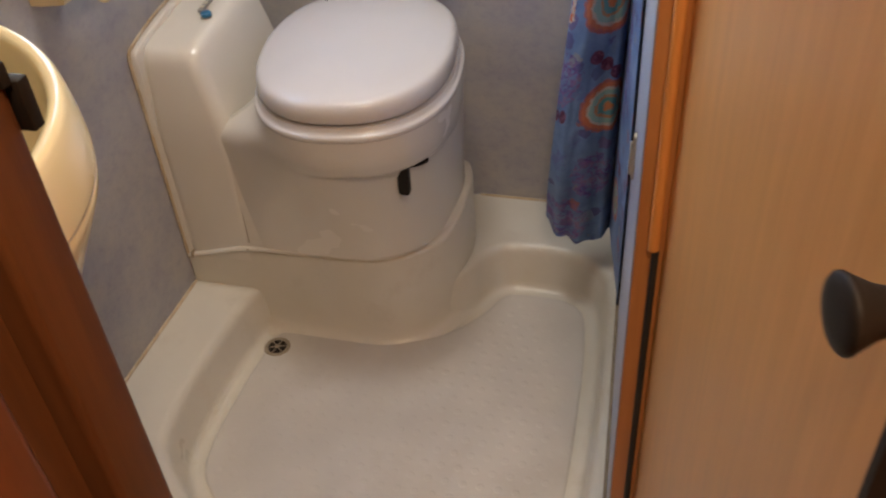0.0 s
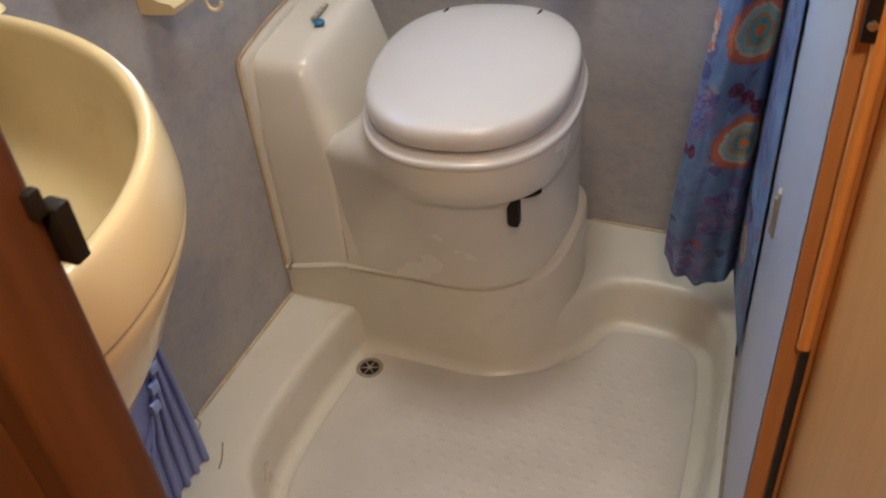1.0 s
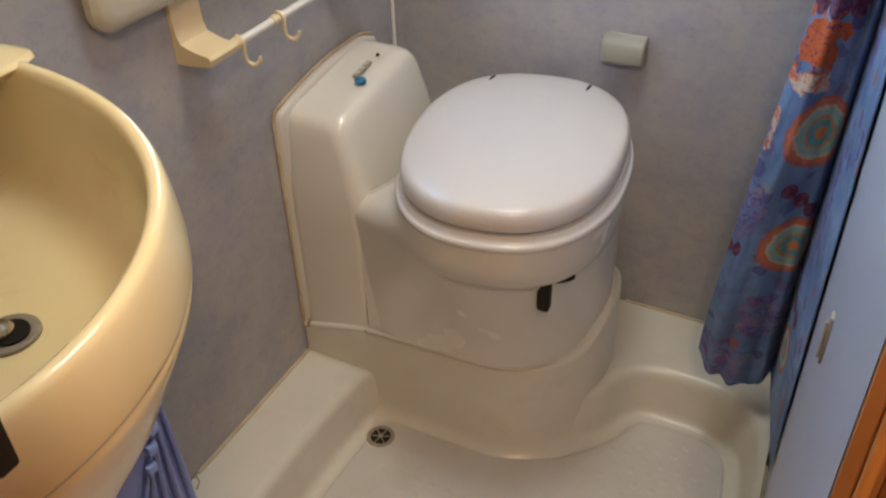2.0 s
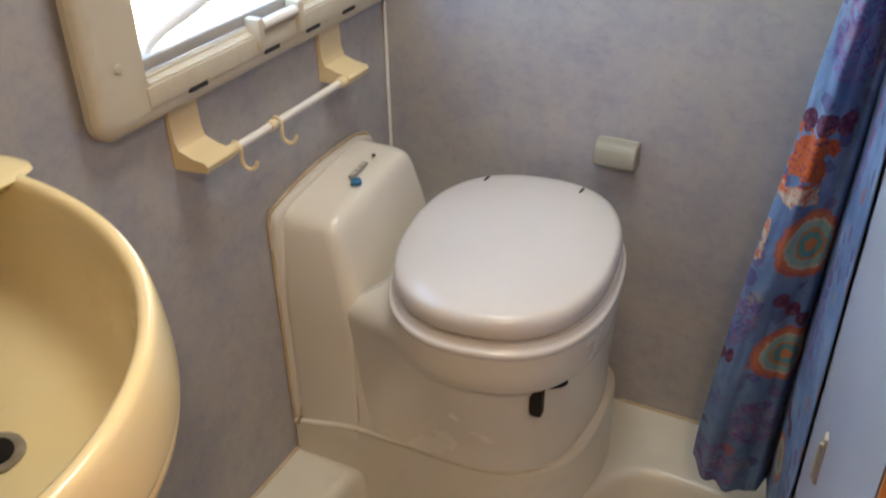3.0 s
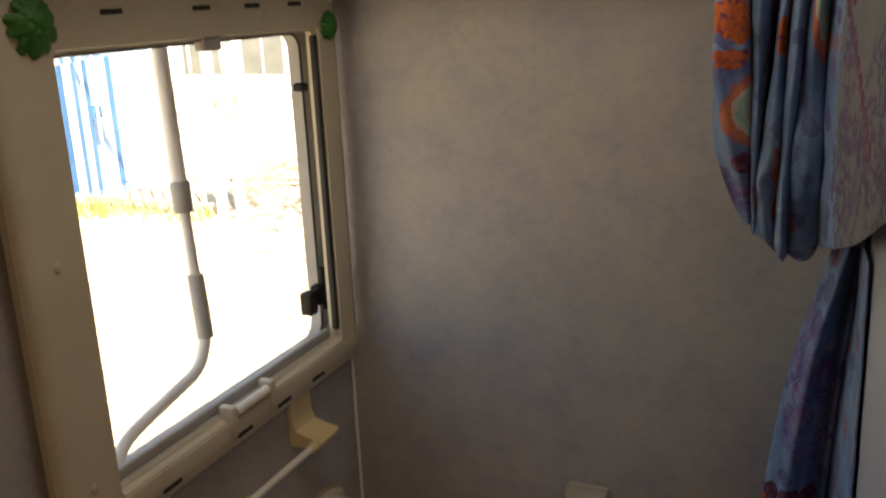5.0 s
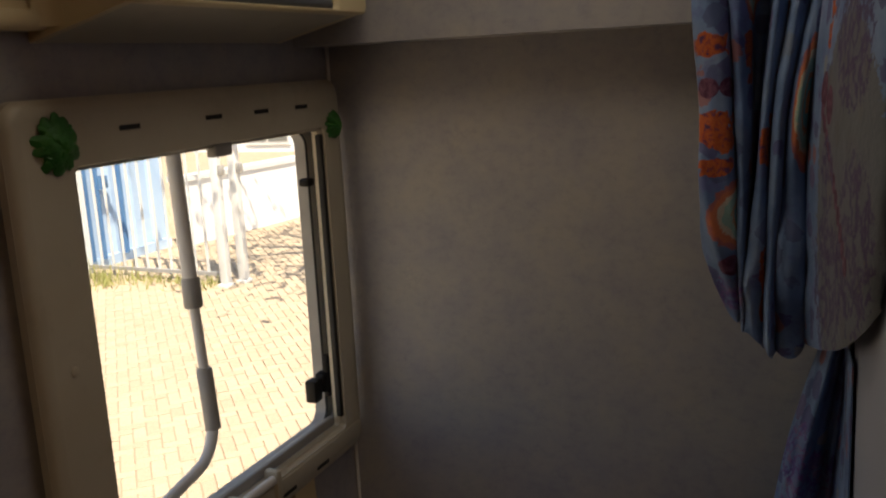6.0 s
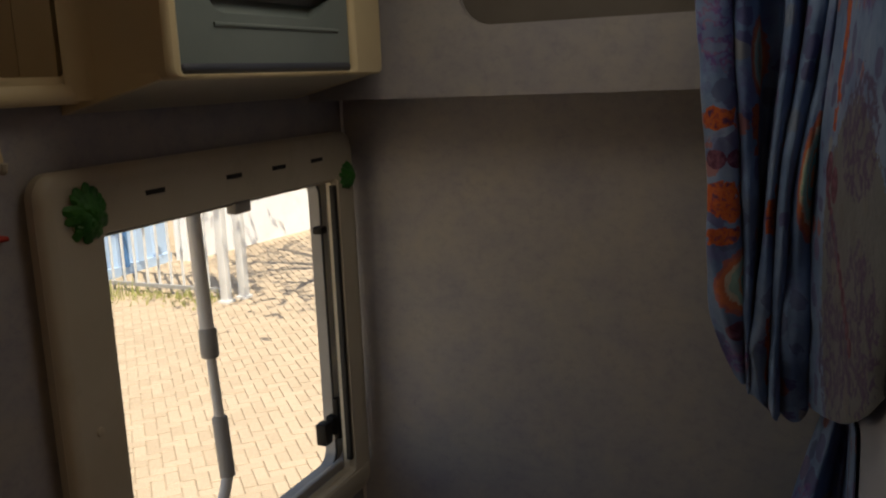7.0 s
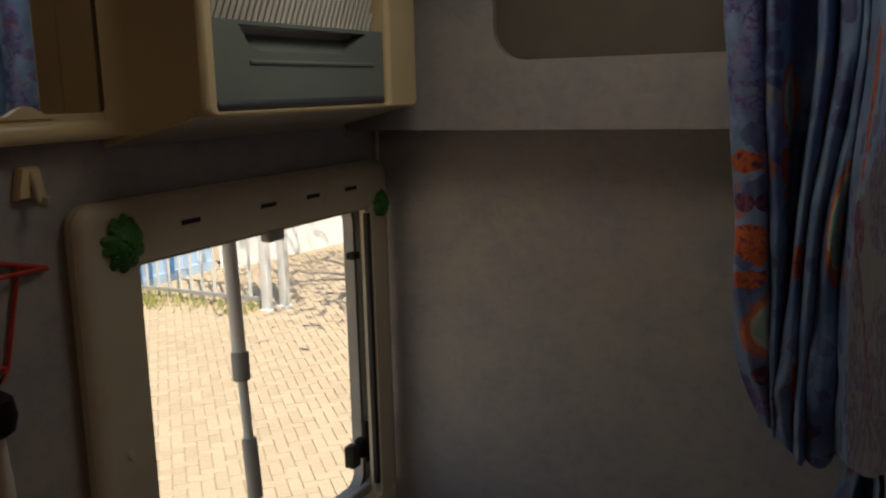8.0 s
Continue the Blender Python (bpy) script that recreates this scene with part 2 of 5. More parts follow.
def paving(name, low, high):
    m, t, bsdf = blank(name)
    v = coords(t)
    info = t.nodes.new("ShaderNodeObjectInfo")
    island = t.nodes.new("ShaderNodeNewGeometry")
    pick = calc(t, "FRACT", calc(t, "ADD", info.outputs["Random"], island.outputs["Random Per Island"]))
    tone = ramp(t, pick, [(0.0, low), (1.0, high)])
    grit = ramp(t, noise_at(t, v, 90.0, 6.0, 0.7), [(0.35, (0.55, 0.52, 0.48)), (0.65, (1, 1, 1))])
    link(t, blend(t, 0.6, tone, grit, "MULTIPLY"), bsdf.inputs["Base Color"])
    bsdf.inputs["Roughness"].default_value = 0.9
    bump_from(t, bsdf, noise_at(t, v, 160.0, 4.0), 0.4, 0.003)
    return m


VINYL = wall_vinyl()
CEIL = surface("ceiling_board", (0.62, 0.61, 0.58), (0.68, 0.67, 0.63), 3.0, 0.6)
TRAY = surface("tray_plastic", (0.60, 0.57, 0.49), (0.66, 0.63, 0.55), 4.0, 0.30, 0.08, 0.05, 500.0, stain=(0.50, 0.44, 0.35), stain_size=9.0)
PANEL = surface("worn_tray_floor", (0.50, 0.475, 0.435), (0.575, 0.55, 0.505), 7.0, 0.42, 0.1, 0.25, 240.0, stain=(0.42, 0.38, 0.32), stain_size=5.0)
PORCELAIN = surface("toilet_plastic", (0.66, 0.63, 0.56), (0.70, 0.67, 0.60), 3.0, 0.26, 0.05, 0.03, 600.0, coat=0.2)
LID = surface("lid_plastic", (0.60, 0.57, 0.54), (0.64, 0.61, 0.58), 3.0, 0.24, 0.05, 0.03, 600.0, coat=0.2)
BASIN = surface("basin_plastic", (0.90, 0.735, 0.39), (0.92, 0.775, 0.45), 5.0, 0.17, 0.06, 0.03, 500.0, coat=0.3, stain=(0.74, 0.50, 0.20), stain_size=8.0)
CREAM = surface("cream_plastic", (0.66, 0.54, 0.31), (0.72, 0.60, 0.37), 9.0, 0.36, 0.08, 0.05)
BEIGE = surface("beige_frame_plastic", (0.50, 0.45, 0.34), (0.56, 0.51, 0.40), 8.0, 0.42, 0.08, 0.08, stain=(0.40, 0.35, 0.25), stain_size=14.0)
WHITE = surface("white_plastic", (0.72, 0.70, 0.66), (0.78, 0.76, 0.72), 8.0, 0.35)
GREY = surface("grey_plastic", (0.30, 0.29, 0.27), (0.36, 0.35, 0.33), 12.0, 0.45)
SLAT = surface("slat_plastic", (0.42, 0.42, 0.39), (0.48, 0.47, 0.44), 9.0, 0.4)
SLATE = surface("drawer_plastic", (0.19, 0.235, 0.225), (0.23, 0.275, 0.265), 9.0, 0.34)
BLACK = surface("black_plastic", (0.010, 0.008, 0.007), (0.018, 0.014, 0.012), 14.0, 0.5)
BLACK.node_tree.nodes["Principled BSDF"].inputs["Specular IOR Level"].default_value = 0.2
RUBBER = surface("black_rubber", (0.012, 0.012, 0.012), (0.022, 0.021, 0.02), 20.0, 0.7)
SEALANT = surface("old_sealant", (0.42, 0.31, 0.18), (0.60, 0.52, 0.38), 24.0, 0.6, stain=(0.22, 0.13, 0.06), stain_size=30.0)
DRAIN = surface("tarnished_drain", (0.22, 0.18, 0.13), (0.33, 0.28, 0.21), 60.0, 0.42)
SEAM = surface("grimy_joint", (0.20, 0.15, 0.10), (0.34, 0.28, 0.20), 40.0, 0.7)
CHROME = surface("drain_steel", (0.55, 0.53, 0.50), (0.65, 0.63, 0.60), 20.0, 0.28, metal=1.0)
ALU = surface("window_aluminium", (0.60, 0.59, 0.56), (0.68, 0.67, 0.64), 12.0, 0.4)
BLUE = surface("blue_plastic", (0.02, 0.12, 0.28), (0.03, 0.17, 0.34), 10.0, 0.3)
CRATE = surface("pale_blue_plastic", (0.22, 0.27, 0.58), (0.27, 0.33, 0.64), 6.0, 0.32)
RED = surface("red_coated_wire", (0.42, 0.03, 0.02), (0.52, 0.05, 0.03), 20.0, 0.35)
GREEN = surface("green_plastic", (0.012, 0.11, 0.012), (0.035, 0.20, 0.025), 60.0, 0.5)
# Dark colour stands in for the shaded gap under the drawer.
LIP_SHADE = surface("shaded_drawer_lip", (0.05, 0.06, 0.085), (0.07, 0.08, 0.105), 12.0, 0.45)
LAMINATE = surface("pale_lavender_laminate", (0.375, 0.40, 0.49), (0.43, 0.45, 0.535), 5.0, 0.45, 0.06, 0.05, 400.0)
# Darker copy of the jamb wood: the left jamb's shade is in it.
DIM_OAK = wood("dim_jamb_wood", (0.085, 0.030, 0.010), (0.135, 0.050, 0.016))
NAVY = surface("navy_cord", (0.02, 0.03, 0.09), (0.03, 0.045, 0.12), 40.0, 0.7)
OAK = wood("jamb_wood", (0.42, 0.175, 0.055), (0.54, 0.24, 0.08))
# Brighter than the jamb wood: the jamb's highlight is in this colour.
LIT_EDGE = wood("lit_jamb_edge", (0.66, 0.27, 0.07), (0.78, 0.35, 0.10), 0.2)
BEECH = wood("door_veneer", (0.64, 0.30, 0.090), (0.75, 0.375, 0.128), 0.34)
FLOORING = wood("hall_flooring", (0.20, 0.11, 0.06), (0.28, 0.16, 0.09), 0.5, (90, 0, 0))
CLOTH = curtain_cloth()
MIRROR = surface("mirror_silver", (0.80, 0.81, 0.80), (0.82, 0.83, 0.82), 3.0, 0.02, 0.01, 0.0, metal=1.0)
CLEAR = glass("clear_acrylic", (0.96, 0.97, 0.97))
DOME = surface("lamp_glass", (0.8, 0.78, 0.72), (0.85, 0.82, 0.76), 8.0, 0.3)
PAVER = paving("paving_brick", (0.50, 0.395, 0.275), (0.57, 0.455, 0.325))
JOINT = surface("joint_sand", (0.34, 0.27, 0.19), (0.42, 0.34, 0.245), 5.0, 0.95, bump=0.5, fine=120.0)
STEEL = surface("painted_steel", (0.62, 0.62, 0.60), (0.70, 0.70, 0.68), 6.0, 0.45, stain=(0.40, 0.34, 0.28))
SHEET = surface("blue_steel_sheet", (0.36, 0.50, 0.68), (0.48, 0.61, 0.76), 1.2, 0.5, stain=(0.24, 0.40, 0.62), stain_size=1.5)
RENDERED = surface("white_render", (0.74, 0.74, 0.72), (0.82, 0.81, 0.79), 1.5, 0.85, bump=0.4, fine=60.0, stain=(0.60, 0.59, 0.57), stain_size=1.2)
WEED = surface("weed_leaf", (0.24, 0.25, 0.07), (0.34, 0.33, 0.12), 30.0, 0.6)
BARK = surface("tree_bark", (0.10, 0.07, 0.05), (0.18, 0.13, 0.09), 20.0, 0.9, bump=0.6, fine=60.0)
LEAF = surface("tree_leaf", (0.05, 0.10, 0.02), (0.09, 0.16, 0.04), 3.0, 0.55)


# ---- mesh helpers ----
def mesh_object(name, bm, material, soft=40):
    """Links a bmesh as one object; edges flatter than the angle are shaded smooth."""
    bm.normal_update()
    for f in bm.faces:
        f.smooth = True
    for e in bm.edges:
        e.smooth = len(e.link_faces) == 2 and e.calc_face_angle(0) < radians(soft)
    data = bpy.data.meshes.new(name)
    bm.to_mesh(data)
    bm.free()
    data.materials.append(material)
    return new(name, data)


def thing(name, base, label, category, group=""):
    ob = new(name)
    ob.location = base
    ob.empty_display_size = 0.05
    return tagged(ob, label, category, group)


def world_place(ob):
    p = Vector(ob.location)
    while ob.parent:
        ob = ob.parent
        p += ob.location
    return p


def part(name, bm, material, parent, label="", soft=40):
    """One mesh under a thing or a part; the bmesh is given in the room's own metres."""
    bmesh.ops.translate(bm, verts=bm.verts, vec=-world_place(parent))
    ob = mesh_object(name, bm, material, soft)
    ob.parent = parent
    return tagged(ob, label)


def solo(name, bm, material, base, label, category, kind="", soft=40, group=""):
    """A thing that is one mesh."""
    bmesh.ops.translate(bm, verts=bm.verts, vec=-Vector(base))
    ob = mesh_object(name, bm, material, soft)
    ob.location = base
    return tagged(ob, label, category, group, kind)


def box(bm, x0, x1, y0, y1, z0, z1, bevel=0.0, segments=2):
    made = bmesh.ops.create_cube(bm, size=1.0, matrix=Matrix.LocRotScale(((x0 + x1) / 2, (y0 + y1) / 2, (z0 + z1) / 2), None, (x1 - x0, y1 - y0, z1 - z0)))
    if bevel:
        edges = {e for v in made["verts"] for e in v.link_edges}
        bmesh.ops.bevel(bm, geom=list(edges), offset=bevel, segments=segments, profile=0.5, affect="EDGES", clamp_overlap=True)
    return bm


def boxed(*args, **more):
    return box(bmesh.new(), *args, **more)


def loft(bm, loops, cap_start=True, cap_end=True, closed=True):
    rows = [[bm.verts.new(p) for p in loop] for loop in loops]
    n = len(rows[0])
    for a, b in zip(rows, rows[1:]):
        for i in range(n if closed else n - 1):
            j = (i + 1) % n
            bm.faces.new((a[i], a[j], b[j], b[i]))
    if cap_start:
        bm.faces.new(list(reversed(rows[0])))
    if cap_end:
        bm.faces.new(rows[-1])
    bmesh.ops.recalc_face_normals(bm, faces=bm.faces)
    return bm


def smooth_path(points, steps=8):
    """A Catmull-Rom curve through the points."""
    pts = [Vector(p) for p in points]
    pts = [2 * pts[0] - pts[1]] + pts + [2 * pts[-1] - pts[-2]]
    out = []
    for a, b, c, d in zip(pts, pts[1:], pts[2:], pts[3:]):
        for k in range(steps):
            s = k / steps
            out.append(0.5 * (2 * b + (c - a) * s + (2 * a - 5 * b + 4 * c - d) * s * s + (3 * b - a - 3 * c + d) * s ** 3))
    return out + [pts[-2]]


def tube(bm, points, radius, sides=10):
    pts = [Vector(p) for p in points]
    loops, side = [], None
    for i, p in enumerate(pts):
        way = (pts[min(i + 1, len(pts) - 1)] - pts[max(i - 1, 0)]).normalized()
        if side is None:
            side = way.orthogonal().normalized()
        side = (side - way * side.dot(way)).normalized()
        up = way.cross(side)
        r = radius[i] if isinstance(radius, (list, tuple)) else radius
        loops.append([p + r * (math.cos(a) * side + math.sin(a) * up) for a in [2 * math.pi * k / sides for k in range(sides)]])
    return loft(bm, loops)


def tubed(points, radius, sides=10):
    return tube(bmesh.new(), points, radius, sides)


def turned(bm, profile, centre, axis=(0, 0, 1), sides=28):
    """A turned body: profile of (radius, height) along the axis from the centre."""
    up = Vector(axis).normalized()
    side = up.orthogonal().normalized()
    other = up.cross(side)
    c = Vector(centre)
    loops = [[c + up * h + r * (math.cos(a) * side + math.sin(a) * other) for a in [2 * math.pi * k / sides for k in range(sides)]] for r, h in profile]
    return loft(bm, loops)


def rounded(u0, u1, v0, v1, r, n=6):
    """A rounded rectangle in two coordinates, anticlockwise."""
    out = []
    for cu, cv, start in ((u1 - r, v0 + r, -90), (u1 - r, v1 - r, 0), (u0 + r, v1 - r, 90), (u0 + r, v0 + r, 180)):
        for k in range(n + 1):
            a = radians(start + 90 * k / n)
            out.append((cu + r * math.cos(a), cv + r * math.sin(a)))
    return out


def holed(bm, outer, holes, place, depth):
    """A plate of the outline with holes, between two depths; place(u, v, d) gives the point."""
    lo, hi = depth
    for d in (lo, hi):
        edges = []
        for loop in (outer, *holes):
            vs = [bm.verts.new(place(u, v, d)) for u, v in loop]
            edges += [bm.edges.new((vs[i], vs[(i + 1) % len(vs)])) for i in range(len(vs))]
        bmesh.ops.triangle_fill(bm, use_beauty=True, use_dissolve=False, edges=edges)
    for loop in (outer, *holes):
        a = [bm.verts.new(place(u, v, lo)) for u, v in loop]
        b = [bm.verts.new(place(u, v, hi)) for u, v in loop]
        for i in range(len(a)):
            j = (i + 1) % len(a)
            bm.faces.new((a[i], a[j], b[j], b[i]))
    bmesh.ops.remove_doubles(bm, verts=bm.verts, dist=1e-5)
    bmesh.ops.recalc_face_normals(bm, faces=bm.faces)
    return bm


def smoothstep(a, b, x):
    s = min(1.0, max(0.0, (x - a) / (b - a)))
    return s * s * (3 - 2 * s)


# ---- structure ----
SOUTH = -1.30          # inner faces of the shower room; north and west walls are y = 0 and x = 0
WIN = (-0.603, -0.080, 0.902, 1.420)  # clear window opening: y from, y to, z from, z to
east = lambda y: 0.814 - 0.06 * y  # the east wall slants a little outwards
on_west = lambda u, v, d: (d, u, v)
on_ceiling = lambda u, v, d: (u, v, d)

solo("wall_west", holed(bmesh.new(), [(-2.75, -0.06), (0.0, -0.06), (0.0, 2.0), (-2.75, 2.0)], [rounded(WIN[0] - 0.01, -0.003, WIN[2] - 0.012, WIN[3] + 0.012, 0.03)], on_west, (-0.035, 0.0)), VINYL, (0, 0, 0),
     "lavender mottled vinyl wall with a window opening", "wall", "structure")
solo("wall_north", boxed(-0.035, 0.9, 0.0, 0.03, -0.06, 2.0), VINYL, (0, 0, 0), "grey lavender mottled vinyl wall behind the toilet", "wall", "structure")
LEDGE = 1.556
bm = holed(bmesh.new(), [(0.0, LEDGE), (east(0) + 0.003, LEDGE), (east(0) + 0.003, CEILING), (0.0, CEILING)], [rounded(0.272, 0.79, 1.660, 1.90, 0.05)], lambda u, v, d: (u, d, v), (-0.100, -0.086))
box(bm, 0.0, east(0), -0.086, 0.0, LEDGE, LEDGE + 0.02)
solo("wall_north_upper", bm, VINYL, (0, 0, 0), "pale mottled overhead panel with a rounded recess", "wall", "structure")
solo("locker_panel", boxed(0.25, 0.81, -0.078, -0.066, 1.63, 1.92), surface("locker_board", (0.14, 0.122, 0.10), (0.17, 0.15, 0.125), 12.0, 0.5), (0, 0, 0),
     "dull brown locker panel set into the overhead wall", "panel", "structure")
solo("wall_east", loft(bmesh.new(), [[(east(0.0), 0.0, z), (east(0.0) + 0.03, 0.0, z), (east(-0.87) + 0.02, -0.87, z), (east(-0.87), -0.87, z)] for z in (-0.06, 2.0)]), LAMINATE, (0, 0, 0), "pale blue lavender smooth wall beside the doorway", "wall", "structure")
solo("wall_south", boxed(0.0, 0.500, SOUTH - 0.03, SOUTH, -0.06, 2.0), VINYL, (0, 0, 0), "lavender vinyl partition behind the washbasin", "wall", "structure")
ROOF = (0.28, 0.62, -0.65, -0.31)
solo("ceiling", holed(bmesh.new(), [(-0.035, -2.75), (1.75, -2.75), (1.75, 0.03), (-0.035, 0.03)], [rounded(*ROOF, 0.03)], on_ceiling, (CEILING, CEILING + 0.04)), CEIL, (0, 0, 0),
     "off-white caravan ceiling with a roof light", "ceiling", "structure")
solo("hall_floor", boxed(-0.0, 1.72, -2.72, -1.06, -0.06, -0.004), FLOORING, (0, 0, 0), "brown wood-look caravan floor", "floor", "structure")
solo("hall_wall_south", boxed(-0.0, 1.75, -2.75, -2.72, -0.06, CEILING), BEECH, (0, 0, 0), "tan wood-veneer caravan wall", "wall", "structure")
solo("hall_wall_east", boxed(1.72, 1.75, -2.72, -0.80, -0.06, CEILING), BEECH, (0, 0, 0), "tan wood-veneer caravan wall", "wall", "structure")

# ---- shower tray: a moulded sheet that rises to a ledge at the walls and to a plinth under the toilet ----
TRAY_EDGE = [(0.135, -0.47), (0.131, -0.56), (0.134, -0.70), (0.165, -0.79), (0.27, -0.88), (0.40, -0.93), (0.52, -0.943), (0.64, -0.949), (0.74, -0.94), (0.80, -0.88), (0.815, -0.77), (0.818, -0.65), (0.816, -0.53), (0.811, -0.41), (0.803, -0.31), (0.785, -0.225), (0.735, -0.183), (0.66, -0.174),
             (0.600, -0.181), (0.565, -0.21), (0.53, -0.275), (0.45, -0.345), (0.30, -0.36), (0.18, -0.375), (0.143, -0.41)]
TRAY_RING = [Vector(p) for p in smooth_path([(x, y, 0) for x, y in TRAY_EDGE + TRAY_EDGE[:1]], 5)[:-1]]
TRAY_OUT = []
for k, p in enumerate(TRAY_RING):
    way = TRAY_RING[(k + 2) % len(TRAY_RING)] - TRAY_RING[k - 2]
    TRAY_OUT.append(Vector((-way.y, way.x, 0)).normalized() * (-1))
FLOOR_Z, LEDGE_Z = 0.0065, 0.1


def tray_loop(d, z):
    """The tray's outline pushed outwards by d, kept between the walls."""
    out = []
    for p, n in zip(TRAY_RING, TRAY_OUT):
        x, y = p.x + n.x * d, min(max(p.y + n.y * d, -1.04), -0.001)
        out.append((min(max(x, 0.001), east(y) - 0.001), y, z))
    return out


def inside_distance(x, y, ring):
    """Distance to the outline, negative inside."""
    best, odd = 9.0, False
    for a, b in zip(ring, ring[1:] + ring[:1]):
        ex, ey = b.x - a.x, b.y - a.y
        s = max(0.0, min(1.0, ((x - a.x) * ex + (y - a.y) * ey) / (ex * ex + ey * ey)))
        best = min(best, math.hypot(x - a.x - s * ex, y - a.y - s * ey))
        if (a.y > y) != (b.y > y) and x < a.x + (y - a.y) * ex / ey:
            odd = not odd
    return -best if odd else best


def plinth_loop(grow, z, lift=0.0, n=30):
    """The plinth under the toilet: a straight front and a rounded free end, whose top rises towards the back wall."""
    pts = [(0.001, -0.389 - grow), (0.06, -0.389 - grow), (0.14, -0.389 - grow), (0.22, -0.389 - grow), (0.29, -0.389 - grow)]
    for k in range(n + 1):
        a = radians(-90 + 180 * k / n)
        pts.append((0.35 + (0.178 + grow) * max(0.0, math.cos(a)) ** 0.9, -0.195 + (0.194 + grow) * math.sin(a)))
    pts += [(0.2, -0.0015), (0.001, -0.0015)]
    rise = lambda x, y: 0.05 * smoothstep(0.43, 0.53, x) * smoothstep(-0.32, -0.18, y) - 0.036 * (1 - smoothstep(0.0, 0.145, x))
    return [(x, min(y, -0.0015), z + lift * rise(x, y)) for x, y in pts]


def build_tray():
    tray = thing("shower_tray", (0.45, -0.6, -0.02), "off-white moulded plastic shower tray, slightly grubby, on the floor", "shower tray")
    # gutter, wall, rounded rim and ledge
    rows = ((-0.0305, 0.0035), (-0.026, 0.0008), (-0.014, 0.0), (-0.007, 0.0022), (-0.002, 0.008), (0.001, 0.018), (0.008, 0.078), (0.0105, 0.088), (0.015, 0.0955), (0.022, 0.0993), (0.03, LEDGE_Z), (0.06, LEDGE_Z), (0.27, LEDGE_Z), (0.27, -0.06))
    part("basin", loft(bmesh.new(), [tray_loop(d, z) for d, z in rows], cap_start=False, cap_end=False), TRAY, tray, soft=60)
    edge, middle = tray_loop(-0.036, FLOOR_Z), Vector((0.47, -0.62, FLOOR_Z))
    bm = loft(bmesh.new(), [tray_loop(d, z) for d, z in ((-0.026, -0.004), (-0.0295, 0.0035), (-0.032, 0.0056))] + [[middle.lerp(Vector(p), f) for p in edge] for f in (1.0, 0.75, 0.5, 0.25, 0.02)], cap_start=False)
    part("floor_panel", bm, PANEL, tray, "worn greyish anti-slip tray floor", soft=60)
    part("plinth", loft(bmesh.new(), [plinth_loop(g, z, l) for g, z, l in ((0.026, 0.002, 0), (0.016, 0.0075, 0), (0.008, 0.015, 0), (0.003, 0.028, 0), (0.001, 0.05, 0), (0.0, 0.10, 0), (-0.001, 0.150, 0.4), (-0.001, 0.198, 1), (-0.002, 0.203, 1), (-0.006, 0.206, 1))], cap_start=False), TRAY, tray, soft=60)
    # low anti-slip studs in rows
    bm = bmesh.new()
    for i in range(22):
        for j in range(24):
            x, y = 0.17 + 0.03 * i + 0.015 * (j % 2), -0.21 - 0.03 * j
            free = y < -0.50 or x > 0.56 or (x > 0.46 and y < -0.42)
            if free and inside_distance(x, y, TRAY_RING) < -0.05:
                turned(bm, [(0.0085, -0.0006), (0.0072, 0.0001), (0.0048, 0.00035), (0.0016, 0.00045)], (x, y, FLOOR_Z), sides=8)
    tagged(part("anti_slip_studs", bm, PANEL, tray, soft=70), kind="stuff")
    # the plinth's upper lip, broken by two joints
    lip = [(0.004, -0.389, 0.168), (0.07, -0.391, 0.187), (0.14, -0.393, 0.205), (0.25, -0.394, 0.209), (0.355, -0.392, 0.211), (0.42, -0.377, 0.213), (0.474, -0.335, 0.217), (0.510, -0.275, 0.229)]
    path = smooth_path(lip, 5)
    part("plinth_lip", tubed(path, [0.0055 - 0.0046 * smoothstep(10, 17, k) for k in range(len(path))], 8), PORCELAIN, tray)
    part("joint", tubed(smooth_path([(x + (0.0015 if x > 0.4 else 0), y - 0.001, z - 0.005) for x, y, z in lip[2:7]], 4), 0.0006, 6), SEALANT, tray, "dark grimy joint line")
    for x in (0.016, 0.141):
        part("gap", boxed(x - 0.0015, x + 0.0015, -0.3995, -0.388, 0.166 + 0.28 * x, 0.180 + 0.2 * x), SEAM, tray)
    # hairline cracks in the ledge
    for line in ([(0.002, -0.722), (0.014, -0.728), (0.02, -0.742)], [(0.074, -0.752), (0.092, -0.782), (0.098, -0.80)]):
        part("crack", tubed([(x, y, LEDGE_Z + 0.0004) for x, y in line], 0.0014, 6), SEAM, tray, "dark hairline crack")
    dx, dy = 0.185, -0.449
    drain = part("drain", turned(bmesh.new(), [(0.0265, -0.004), (0.026, 0.0006), (0.0245, 0.0016), (0.0205, 0.0012), (0.0182, 0.0004), (0.0178, -0.003)], (dx, dy, FLOOR_Z)), DRAIN, tray, "dull brown drain ring", soft=60)
    part("drain_well", turned(bmesh.new(), [(0.0182, -0.002), (0.0182, 0.0002)], (dx, dy, FLOOR_Z)), BLACK, drain, "dark drain hole")
    for k in range(3):
        a = radians(20 + 60 * k)
        part("drain_bar", tubed([(dx + s * 0.0165 * math.cos(a), dy + s * 0.0165 * math.sin(a), FLOOR_Z + 0.0008) for s in (-1, 1)], 0.0012, 6), DRAIN, drain)
    part("drain_hub", turned(bmesh.new(), [(0.0045, 0.0), (0.0045, 0.0022), (0.002, 0.0028)], (dx, dy, FLOOR_Z), sides=12), DRAIN, drain)
    return tray


